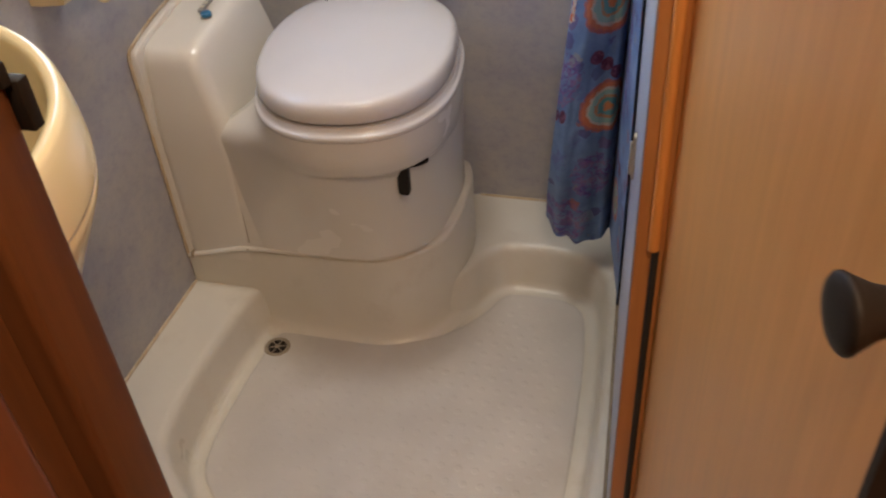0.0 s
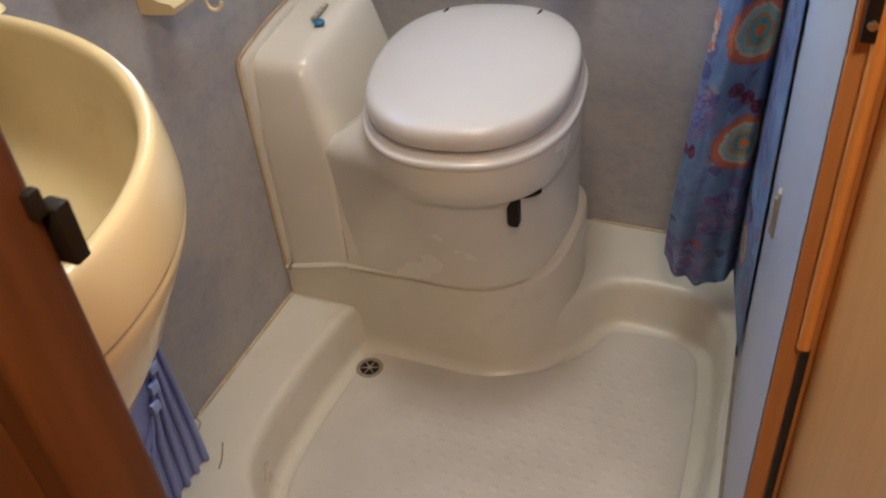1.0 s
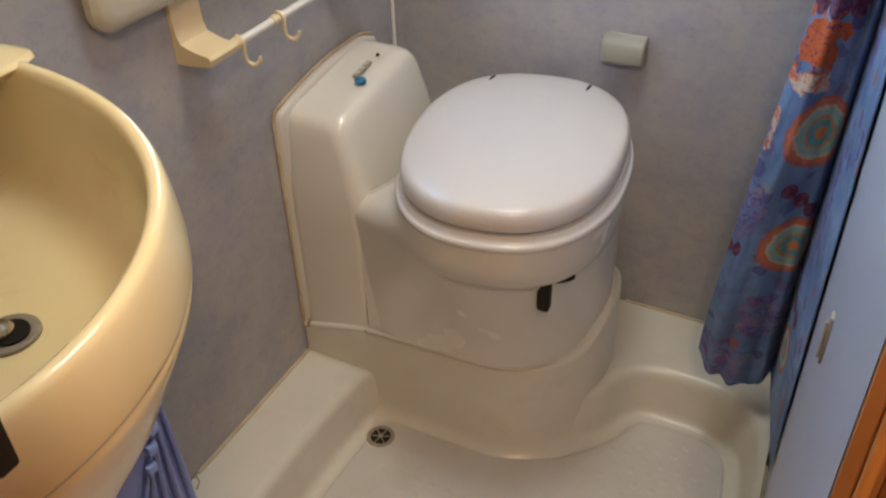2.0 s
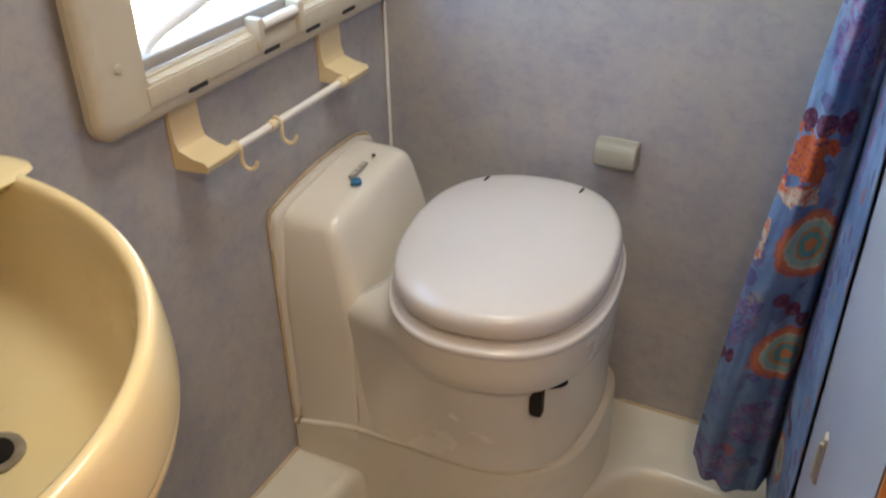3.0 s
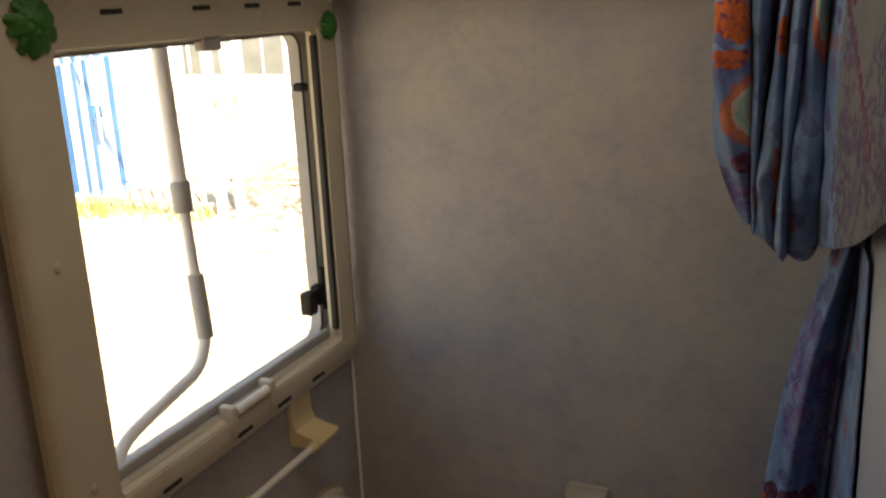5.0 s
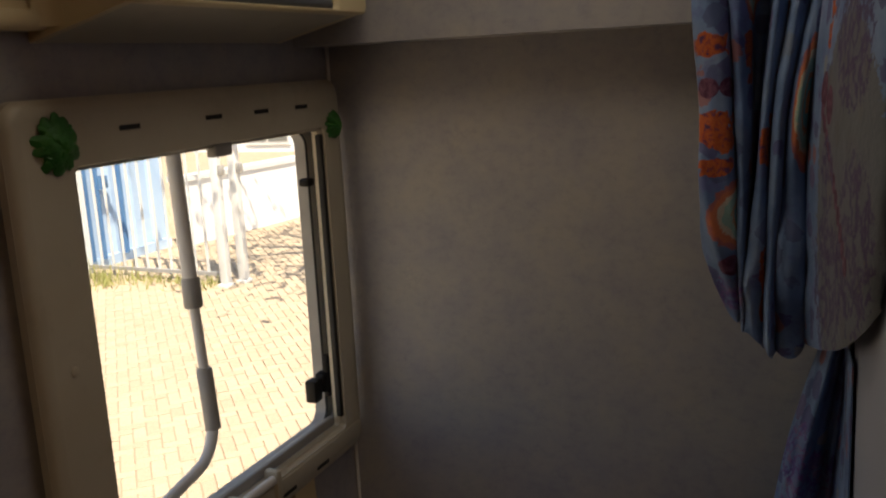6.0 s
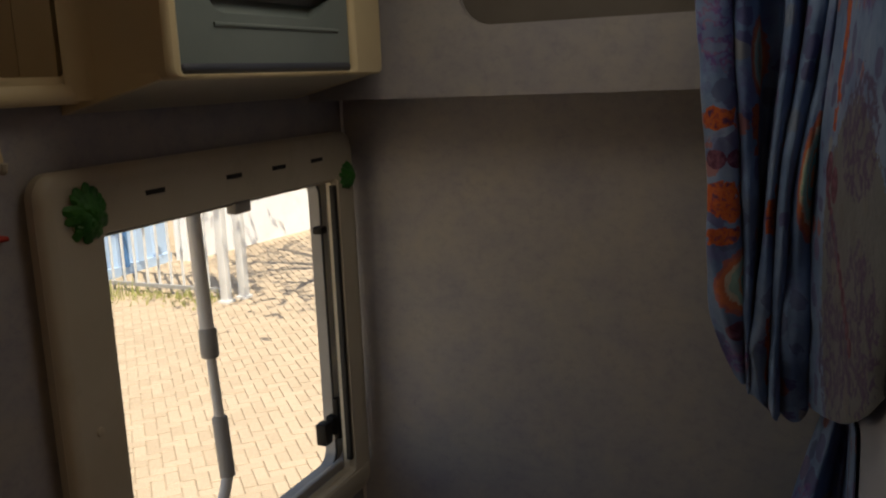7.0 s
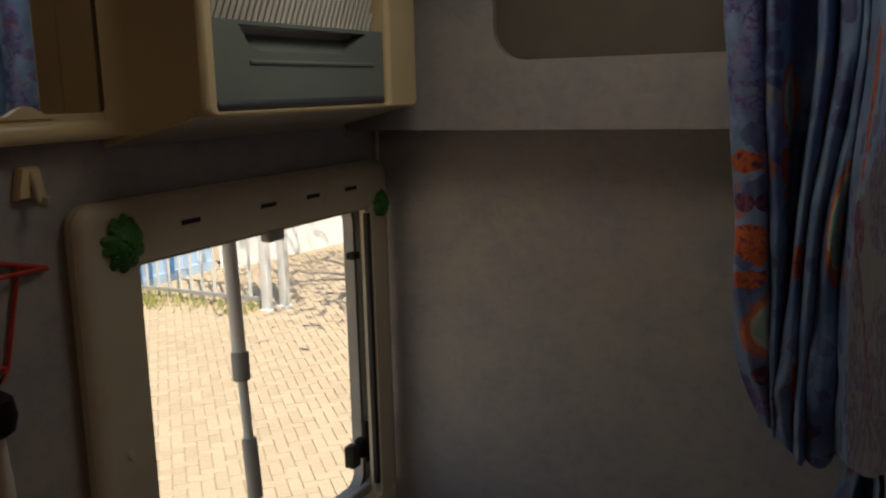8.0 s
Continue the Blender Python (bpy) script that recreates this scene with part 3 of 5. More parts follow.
build_tray()
solo("seal_strip", tubed([(0.002, -0.715, 0.1012), (0.002, -0.55, 0.1012), (0.002, -0.39, 0.1012)], 0.0035, 8), SEALANT, (0, -0.5, 0.1), "browned sealant bead along the lavender wall", "sealant", "structure")
solo("seal_strip", tubed([(0.50, -0.002, 0.1012), (0.81, -0.002, 0.1012)], 0.003, 8), SEALANT, (0.6, 0, 0.1), "browned sealant bead along the back wall", "sealant", "structure")
solo("seal_strip", tubed([(east(-0.02) - 0.002, -0.02, 0.1012), (east(-0.86) - 0.002, -0.86, 0.1012)], 0.0035, 8), SEAM, (0.84, -0.5, 0.1), "dark sealant bead along the tray edge", "sealant", "structure")
solo("corner_trim", tubed([(0.004, -0.004, 0.21), (0.004, -0.004, LEDGE)], 0.0034, 8), WHITE, (0, 0, 0.2), "thin off-white bead in the wall corner", "trim", "structure")


# ---- cassette toilet ----
LID_C, LID_TURN, LID_TILT = Vector((0.3624, -0.2615)), 0.1546, -0.02


def lid_loop(scale, z, n=64, wide=1.0):
    """The lid's outline: a blunt oval, turned a little and rising to the front."""
    out = []
    for k in range(n):
        a = 2 * math.pi * k / n
        c, s = math.cos(a), math.sin(a)
        px = math.copysign(abs(c) ** (2 / 2.39), c) * 0.1662
        py = math.copysign(abs(s) ** (2 / 2.39), s) * 0.2267
        px *= 1.0 + 0.025 * py / 0.2267
        px, py = px * scale * wide, py * scale
        x = LID_C.x + px * math.cos(LID_TURN) - py * math.sin(LID_TURN)
        y = LID_C.y + px * math.sin(LID_TURN) + py * math.cos(LID_TURN)
        out.append((x, min(y, -0.004), z + LID_TILT * py))
    return out


def foot_loop(grow, z, n=20):
    """The bench's plan: a rounded free end and square ends at the wall."""
    r = 0.195 + grow
    pts = [(0.002, -0.388 - grow), (0.14, -0.388 - grow), (0.19, -0.39 - grow), (0.25, -0.39 - grow)]
    for k in range(n + 1):
        a = radians(-90 + 180 * k / n)
        pts.append((0.345 + (0.162 + grow) * math.cos(a) ** 0.9 if k not in (0, n) else 0.345, -0.195 + r * math.sin(a)))
    pts += [(0.24, -0.001), (0.12, -0.001), (0.002, -0.001)]
    side = lambda x, y: y + grow * (1 - smoothstep(0.24, 0.40, x)) * (0.9 if z < 0.41 else 0.55) if y < -0.3 else y
    return [(x, min(side(x, y), -0.002), z) for x, y in pts]


def foot_reach(x, y):
    """Distance from the lid's centre to the bench's outline in the direction of a point."""
    way = (Vector((x, y)) - LID_C).normalized()
    ring = [Vector((p[0], p[1])) for p in foot_loop(0.003, 0.21)]
    best = 1.0
    for a, b in zip(ring, ring[1:] + ring[:1]):
        e = b - a
        cross = way.x * e.y - way.y * e.x
        if abs(cross) < 1e-9:
            continue
        q = a - LID_C
        far, share = (q.x * e.y - q.y * e.x) / cross, (q.x * way.y - q.y * way.x) / cross
        if far > 0 and -1e-6 <= share <= 1 + 1e-6:
            best = min(best, far)
    return best


def console_loop(inset, z, out):
    """The console's plan at a height: its back on the wall, its front pushed out, its sides leaning in."""
    x1 = out - inset
    low, high = -0.389 + 0.016 * smoothstep(0.42, 0.62, z) + inset, -0.088 - inset - 0.13 * max(0.0, z - 0.45)
    return [(x, y, z) for x, y in rounded(0.001, x1, low, high, min(0.026, x1 / 2.2), 5)]


def arch_drop(y):
    """How far the arched console top lies below its highest line."""
    return 0.034 * (max(0.0, -0.15 - y) / 0.22) ** 2 + 0.25 * max(0.0, y + 0.135)


def build_toilet():
    toilet = thing("cassette_toilet", (0.25, -0.25, 0.2), "off-white plastic cassette toilet with a closed lid, on the shower tray", "toilet")
    bm = bmesh.new()
    loft(bm, [foot_loop(g, z) for z, g in ((0.205, -0.001), (0.225, -0.001), (0.26, -0.006), (0.33, -0.012), (0.39, -0.016), (0.418, -0.018), (0.428, -0.022), (0.435, -0.032), (0.438, -0.052), (0.439, -0.08))])
    body = part("body", bm, PORCELAIN, toilet, soft=50)
    bm = bmesh.new()
    heights = ((0.17, 0.0, 0.156), (0.405, 0.0, 0.1555), (0.46, 0.0, 0.1495), (0.55, 0.0, 0.131), (0.597, 0.0, 0.1195), (0.611, 0.003, 0.1175), (0.619, 0.008, 0.1165), (0.6235, 0.016, 0.1155), (0.6245, 0.028, 0.1145))
    loft(bm, [[(x, y, z - arch_drop(y) * smoothstep(0.50, 0.60, z)) for x, y, z in console_loop(i, z, o)] for z, i, o in heights])
    console = part("console", bm, PORCELAIN, toilet, soft=50)
    # arched flange on the wall behind the console
    bm = bmesh.new()
    crown = [(-0.379 + 0.291 * k / 20, 0.6265 - 0.027 * (max(0.0, 1 - k / 13)) ** 2 - 0.0009 * max(0, k - 16) ** 2) for k in range(21)]
    shoulder = [(-0.383, 0.597), (-0.3875, 0.590), (-0.389, 0.578)]
    arch = [(-0.389, 0.165)] + shoulder[::-1] + crown + [(-0.083, 0.606), (-0.080, 0.598), (-0.079, 0.165)]
    middle = Vector((-0.235, 0.42))
    near = lambda g: [tuple(Vector(p) - (Vector(p) - middle).normalized() * g) for p in arch]
    loft(bm, [[(0.0005, u, v) for u, v in arch], [(0.011, u, v) for u, v in arch], [(0.0145, u, v) for u, v in near(0.003)], [(0.015, u, v) for u, v in near(0.009)]])
    part("wall_flange", bm, PORCELAIN, toilet, soft=50)
    part("flange_seal", tubed([(0.003, u, v) for u, v in near(-0.003)[:-1]], 0.003, 6), SEALANT, toilet, "browned sealant edge")
    # the bowl grows out of the bench: flush towards the console, stepped back under its rim at the free end
    bm = bmesh.new()
    rim = lid_loop(1.02, 0.0, wide=1.025)
    feet = [foot_reach(x, y) for x, y, z in rim]
    # the front swings smoothly from the console's corner out to the rim's foremost point
    touch = min((Vector(p[:2]) for p in rim), key=lambda p: p.y)
    least = min(p[0] for p in rim if p[1] < -0.30)
    rows = []
    for down in [0.0, 0.01, 0.022, 0.034, 0.046, 0.06, 0.072, 0.079, 0.083, 0.086, 0.089, 0.093, 0.10, 0.115, 0.135, 0.165, 0.20, 0.24, 0.28, 0.315]:
        row = []
        for (x, y, z), reach in zip(rim, feet):
            out = Vector((x, y)) - LID_C
            way, full = out.normalized(), out.length
            slope = 1 - (1 - min(1.0, max(0.0, down - 0.05) / 0.265)) ** 1.3
            if x < touch.x and y < -0.30:
                u = touch.x - (touch.x - x) / (touch.x - least) * (touch.x - 0.105)
                swing = smoothstep(0.10, touch.x + 0.02, u)
                clear = smoothstep(0.11, 0.20, u)
                front = Vector((u, -0.381 - 0.010 * clear + (touch.y + 0.393) * swing))
                foot = Vector((u, -0.376 - 0.018 * clear))
                p = Vector((x, y)).lerp(front, smoothstep(0.008, 0.088, down)).lerp(foot, slope)
            else:
                free = smoothstep(0.30, 0.45, x) * smoothstep(0.02, -0.12, out.y)
                step = 0.004 * smoothstep(0.0, 0.075, down) + 0.014 * free * smoothstep(0.078, 0.091, down)
                p = LID_C + way * (full - step + (min(full, reach) - full + step) * slope)
            row.append((p.x, min(p.y, -0.003), 0.524 + z * (1 - slope) - down))
        rows.append(row)
    loft(bm, rows)
    part("bowl", bm, PORCELAIN, toilet, soft=55)
    bm = bmesh.new()
    loft(bm, [lid_loop(s, z, wide=1.02) for s, z in ((0.98, 0.519), (1.022, 0.520), (1.032, 0.5225), (1.035, 0.527), (1.030, 0.531), (1.018, 0.5325), (1.008, 0.5335), (0.998, 0.5375), (0.985, 0.5425), (0.94, 0.5435))])
    part("seat_ring", bm, LID, toilet, "glossy white seat ring", soft=50)
    bm = bmesh.new()
    loft(bm, [lid_loop(s, z) for s, z in ((0.92, 0.5478), (0.978, 0.5480), (0.990, 0.5500), (0.998, 0.555), (1.0, 0.562), (0.997, 0.569), (0.988, 0.5758), (0.974, 0.5802), (0.955, 0.5828), (0.92, 0.5850), (0.8, 0.5885), (0.6, 0.5915), (0.35, 0.5935), (0.12, 0.594))])
    lid = part("lid", bm, LID, toilet, "smooth white closed lid", soft=50)
    # Grey sheet between ring and lid puts the gap's shade into colour.
    part("shadow_gap", (lambda b: loft(b, [lid_loop(s, z) for s, z in ((0.945, 0.541), (0.945, 0.5485))]))(bmesh.new()), GREY, toilet, "grey sheet giving the shade in the gap below the lid")
    # hinge notches in the lid's rear edge
    for x, y in ((0.249, -0.089), (0.4105, -0.061)):
        part("hinge_notch", tubed([(x - 0.0005, y + 0.004, 0.5765), (x, y, 0.5800), (x + 0.0012, y - 0.012, 0.5838), (x + 0.002, y - 0.026, 0.5862)], [0.0022, 0.0024, 0.0021, 0.0012], 8), RUBBER, lid, "narrow dark hinge slot")
    # flush lever below the bowl's rim
    bm = bmesh.new()
    loft(bm, [[(x, y, z) for x, z in rounded(0.4640, 0.4830, 0.388, 0.440, 0.006, 4)] for y in (-0.408, -0.419)])
    part("lever", bm, BLACK, toilet, "dark brown plastic lever")
    # Thin black disc under the rim draws the shade beside the lever.
    bm = bmesh.new()
    loft(bm, [[(0.482 + 0.022 * math.cos(q) + 0.016 * math.sin(q), -0.394 + 0.018 * math.sin(q), z) for q in [2 * math.pi * k / 14 for k in range(14)]] for z in (0.4365, 0.4400)])
    part("lever_slot_shade", bm, BLACK, toilet, "black disc giving the shaded slot by the lever")
    part("joint", tubed([(0.1415, -0.3885, 0.216), (0.1415, -0.3875, 0.26), (0.1413, -0.386, 0.315)], [0.0009, 0.0007, 0.0003], 6), SEAM, toilet, "fine dark joint")
    # controls on the console
    top = lambda y: 0.6247 - arch_drop(y)
    part("flush_button", turned(bmesh.new(), [(0.0095, -0.002), (0.0095, 0.003), (0.0075, 0.005), (0.003, 0.0055)], (0.088, -0.262, top(-0.262)), sides=20), BLUE, toilet, "round blue flush button")
    gauge = part("level_gauge", loft(bmesh.new(), [[(0.068, y, top(y) - 0.001), (0.068, y, top(y) + 0.0022), (0.077, y, top(y) + 0.0022), (0.077, y, top(y) - 0.001)] for y in (-0.254, -0.23, -0.206)]), GREY, toilet, "small dark level gauge")
    for k in range(3):
        y = -0.247 + 0.014 * k
        part("gauge_mark", boxed(0.0695, 0.0755, y, y + 0.008, top(y) + 0.001, top(y) + 0.0032), BEIGE, gauge)
    part("indicator_lamp", turned(bmesh.new(), [(0.0035, 0.0), (0.003, 0.002)], (0.072, -0.178, top(-0.178)), sides=12), BLACK, toilet, "tiny dark indicator")
    return toilet


build_toilet()


# ---- small box for paper on the back wall ----
def build_paper_box():
    holder = thing("paper_holder", (0.447, 0, 0.60), "small beige plastic holder fixed to the back wall", "holder")
    bm = bmesh.new()
    shape = [(-0.001, 0.606), (-0.026, 0.606), (-0.034, 0.612), (-0.037, 0.626), (-0.034, 0.643), (-0.026, 0.653), (-0.014, 0.657), (-0.001, 0.658)]
    loft(bm, [[(x, y * s, 0.632 + (z - 0.632) * s) for y, z in shape] for x, s in ((0.412, 0.80), (0.4145, 0.88), (0.482, 0.88), (0.4845, 0.80))])
    part("cover", bm, surface("holder_plastic", (0.27, 0.262, 0.215), (0.32, 0.31, 0.255), 9.0, 0.45), holder, soft=35)
    part("back_plate", boxed(0.4145, 0.482, -0.004, -0.0005, 0.611, 0.655, bevel=0.001), BEIGE, holder)
    return holder


build_paper_box()


# ---- towel rail with two hooks ----
def build_towel_rail():
    rail = thing("towel_rail", (0, -0.37, 0.76), "cream towel rail with a white rod under the window", "towel rail")
    for y0, y1, side in ((-0.563, -0.508, 1), (-0.215, -0.155, -1)):
        bm = bmesh.new()
        prof = [(0.0005, 0.848), (0.006, 0.848), (0.008, 0.80), (0.013, 0.786), (0.034, 0.779), (0.055, 0.776), (0.059, 0.771), (0.056, 0.762), (0.018, 0.758), (0.0005, 0.758)]
        loft(bm, [[(x, y, z) for x, z in prof] for y in (y0, y0 + 0.002, y1 - 0.002, y1)])
        part("bracket", bm, CREAM, rail, soft=50)
        yy = y1 if side > 0 else y0
        part("socket", turned(bmesh.new(), [(0.0085, 0.0), (0.0085, 0.016), (0.007, 0.018)], (0.048, yy - 0.002 * side, 0.768), (0, side, 0), 16), CREAM, rail)
    part("rod", tubed([(0.048, -0.50, 0.768), (0.048, -0.213, 0.768)], 0.0058, 12), WHITE, rail, "white enamelled rod")
    part("rod_collar", turned(bmesh.new(), [(0.0075, 0.0), (0.0075, 0.01)], (0.048, -0.415, 0.768), (0, 1, 0), 14), CREAM, rail)
    return rail


build_towel_rail()


def build_hook(y):
    hook = thing("hanging_hook", (0.048, y, 0.735), "small cream plastic hook hanging on the towel rail", "hook", "hooks on the rail")
    path = smooth_path([(0.040, y, 0.768), (0.048, y, 0.7765), (0.057, y, 0.768), (0.056, y, 0.753), (0.058, y + 0.002, 0.741), (0.066, y + 0.006, 0.736), (0.073, y + 0.009, 0.742), (0.074, y + 0.01, 0.748)], 5)
    part("hook", tubed(path, 0.0028, 8), CREAM, hook)
    return hook


hook = build_hook(-0.492)
copy_thing(hook, pose(0.048, -0.398, 0.735))


# ---- washbasin ----
def basin_loop(scale, z, reach=0.462, n=46):
    """The basin's plan: a bulging front between the west wall and the partition."""
    out = []
    for k in range(n + 1):
        a = radians(90 - 100 * k / n)
        x = 0.001 + (reach * scale) * max(0.0, math.cos(a)) ** 0.92
        y = -1.145 + (0.352 * scale) * math.sin(a)
        out.append((x, max(y, SOUTH + 0.002), z))
    out[0] = (0.001, out[0][1], z)
    return out


def build_basin():
    sink = thing("washbasin", (0.2, -1.1, 0.45), "cream yellow plastic washbasin, bulging from the wall", "washbasin")
    bm = bmesh.new()
    # outer shell down to the joint, rim, then the inside of the bowl
    prof = [(0.932, 0.8145), (0.9395, 0.8165), (0.9405, 0.826), (0.937, 0.848), (0.930, 0.868), (0.925, 0.8765), (0.919, 0.8815), (0.911, 0.8830), (0.899, 0.8822), (0.889, 0.879), (0.883, 0.871), (0.877, 0.850), (0.870, 0.815), (0.845, 0.782), (0.79, 0.753), (0.62, 0.735), (0.35, 0.729)]
    loft(bm, [basin_loop(s, z) for s, z in prof], cap_start=False, cap_end=True, closed=False)
    part("bowl", bm, BASIN, sink, soft=50)
    bm = bmesh.new()
    loft(bm, [[(0.001, y, 0.868), (d * 0.8, y, 0.868), (d, y, h - 0.006), (d - 0.002, y, h - 0.002), (d - 0.006, y, h), (0.001, y, h)] for y, d, h in ((SOUTH + 0.002, 0.060, 0.8855), (-0.88, 0.060, 0.8855), (-0.862, 0.058, 0.8855), (-0.835, 0.058, 0.885), (-0.815, 0.054, 0.884), (-0.802, 0.046, 0.882), (-0.793, 0.034, 0.878), (-0.788, 0.018, 0.871))])
    part("back_ledge", bm, BASIN, sink, soft=50)
    bm = bmesh.new()
    loft(bm, [basin_loop(s, z) for s, z in ((0.36, 0.46), (0.49, 0.51), (0.635, 0.575), (0.75, 0.64), (0.842, 0.71), (0.903, 0.77), (0.934, 0.80), (0.9375, 0.811), (0.934, 0.814))], closed=False, cap_end=False, cap_start=False)
    part("lower_shell", bm, BASIN, sink, soft=50)
    part("joint", tubed(basin_loop(0.9365, 0.8145)[1:], 0.0012, 6), SEALANT, sink, "brown joint line round the basin")
    waste = part("waste", turned(bmesh.new(), [(0.027, 0.0), (0.0265, 0.002), (0.0235, 0.003), (0.0175, 0.001)], (0.199, -1.027, 0.7350)), DRAIN, sink, "browned waste ring")
    part("waste_hole", turned(bmesh.new(), [(0.0175, 0.0), (0.0175, 0.0024)], (0.199, -1.027, 0.7363)), BLACK, waste, "dark hole")
    part("plug", turned(bmesh.new(), [(0.010, 0.0), (0.0115, 0.005), (0.009, 0.009), (0.003, 0.010)], (0.195, -1.031, 0.7385)), CHROME, waste, "loose steel plug")
    return sink


build_basin()


# ---- folded crate under the basin ----
def build_crate():
    crate = thing("folding_crate", (0.10, -0.93, 0.1), "pale blue ribbed plastic crate, folded flat under the washbasin", "crate")
    part("panel", loft(bmesh.new(), [[(0.058, -1.06, z), (0.058, -0.788 - 0.02 * h, z), (0.066, -0.788 - 0.02 * h, z), (0.066, -1.06, z)] for z, h in ((0.102, 0.0), (0.30, 0.2), (0.40, 0.6))]), CRATE, crate)
    for k in range(8):
        top, foot = -0.801 - 0.013 * k, -0.791 - 0.026 * k
        part("rib", tubed([(0.068, foot, 0.103), (0.069, (foot * 0.7 + top * 0.3), 0.22), (0.068, top, 0.386 - 0.026 * k)], [0.006, 0.0058, 0.004], 8), CRATE, crate)
    pale = surface("pale_clear_plastic", (0.30, 0.42, 0.78), (0.38, 0.50, 0.85), 20.0, 0.12)
    for k in range(4):
        y, z = -0.815 - 0.0105 * k, 0.383 - 0.030 * k
        part("grip_window", boxed(0.070, 0.078, y - 0.009, y + 0.008, z - 0.009, z + 0.009, bevel=0.002), pale, crate, "pale shiny clip")
    return crate


build_crate()


# ---- window: frame with blind cassette, open pane and stay ----
def build_window():
    y0, y1, z0, z1 = WIN
    win = tagged(thing("window_1", (0, -0.34, 0.85), "open caravan window with a beige inner frame and pushed-out pane", "window"), kind="structure")
    outer, inner = (-0.694, -0.014, 0.846, 1.502), (y0, y1, z0, z1)
    bm = bmesh.new()
    holed(bm, rounded(*outer, 0.028, 8), [rounded(*inner, 0.006, 6)], on_west, (0.009, 0.020))
    ring = lambda grow, d: [(d, u, v) for u, v in rounded(outer[0] + grow, outer[1] - grow, outer[2] + grow, outer[3] - grow, 0.028 - grow * 0.4, 8)]
    loft(bm, [ring(0.0, 0.019), ring(0.003, 0.025), ring(0.009, 0.0292), ring(0.018, 0.0302)], cap_start=False, cap_end=False)
    inner_ring = lambda grow, d: [(d, u, v) for u, v in rounded(y0 - grow, y1 + grow, z0 - grow, z1 + grow, 0.006 + grow * 0.5, 6)]
    loft(bm, [inner_ring(0.0, 0.010), inner_ring(0.001, 0.018), inner_ring(0.006, 0.0255)], cap_start=False, cap_end=False)
    holed(bm, [(u, v) for _, u, v in ring(0.018, 0)], [[(u, v) for _, u, v in inner_ring(0.006, 0)]], on_west, (0.0205, 0.0297))
    frame_part = part("inner_frame", bm, BEIGE, win, "beige plastic inner frame", soft=50)
    for z, ys in ((1.463, (-0.517, -0.357, -0.246, -0.138)), (0.866, (-0.526, -0.367, -0.263, -0.162))):
        for y in ys:
            part("slot", boxed(0.0285, 0.0332 if z < 1.0 else 0.0308, y - 0.017, y + 0.017, z - 0.003, z + 0.003), RUBBER, frame_part, "dark slot")
    part("frame_step", boxed(0.0285, 0.0322, -0.612, -0.030, 0.8665, 0.8935, bevel=0.0016), BEIGE, frame_part)
    for z in (0.93, 1.199, 1.44):
        part("screw_cap", turned(bmesh.new(), [(0.006, 0.0), (0.0055, 0.0018), (0.002, 0.0026)], (0.0294, -0.648, z), (1, 0, 0), 14), BEIGE, frame_part)
    # blind rail at the bottom with its two-eared catch
    part("blind_rail", boxed(0.0, 0.012, y0 + 0.004, y1 - 0.004, z0 + 0.001, z0 + 0.018, bevel=0.004), GREY, win, "grey blind rail")
    catch = part("blind_catch", boxed(0.014, 0.028, -0.388, -0.304, 0.889, 0.905, bevel=0.004), BEIGE, win, "beige blind catch")
    for y in (-0.394, -0.298):
        part("ear", boxed(0.014, 0.040, y - 0.007, y + 0.007, 0.872, 0.918, bevel=0.004), BEIGE, catch)
    part("roller", tubed([(0.032, -0.386, 0.905), (0.032, -0.306, 0.905)], 0.0075, 12), WHITE, catch, "pale roller")
    part("top_catch", boxed(0.008, 0.026, -0.354, -0.317, 1.407, 1.428, bevel=0.003), GREY, win)
    # outer aluminium frame with its black seal
    bm = bmesh.new()
    gap = rounded(y0 - 0.006, -0.027, z0 - 0.020, z1 - 0.004, 0.028, 8)
    holed(bm, rounded(y0 - 0.05, 0.025, z0 - 0.04, z1 + 0.04, 0.05, 6), [gap], on_west, (-0.062, -0.038))
    part("outer_frame", bm, GREY, win, "grey outer frame")
    part("seal", tubed([(0.001, u, v) for u, v in rounded(y0 - 0.006, -0.058, z0 - 0.012, z1 + 0.012, 0.02, 6)][1:13], 0.0065, 8), RUBBER, win, "black rubber seal")
    part("edge_seal", tubed([(-0.0385, u, v) for u, v in gap[1:20]], 0.0022, 6), RUBBER, win, "thin black seal")
    for z, h in ((0.962, 0.036), (1.328, 0.014)):
        stop = part("casement_catch", boxed(-0.046, -0.026, -0.048, -0.026, z - h / 2, z + h / 2, bevel=0.004), BLACK, win, "black plastic catch")
        if h > 0.02:
            part("catch_plate", boxed(-0.037, -0.024, -0.036, -0.022, z - 0.03, z + 0.05, bevel=0.004), BLACK, stop)
            part("catch_lug", boxed(-0.052, -0.03, -0.074, -0.048, z - 0.03, z + 0.012, bevel=0.004), BLACK, stop)
    part("lip_seal", boxed(0.0150, 0.0256, y1 - 0.002, y1 + 0.0075, z0 + 0.016, z1 - 0.006, bevel=0.002), RUBBER, win, "black rubber lip")
    # pane, hinged at the top and held out by the stay
    hinge, swing = Vector((-0.06, 0, z1 + 0.02)), radians(82)
    bm = bmesh.new()
    turn = lambda u, v, d: (hinge.x - math.sin(swing) * v - math.cos(swing) * d, u, hinge.z - math.cos(swing) * v + math.sin(swing) * d)
    holed(bm, rounded(y0 - 0.03, y1 + 0.03, 0.0, 0.56, 0.03, 5), [], turn, (0.0, 0.004))
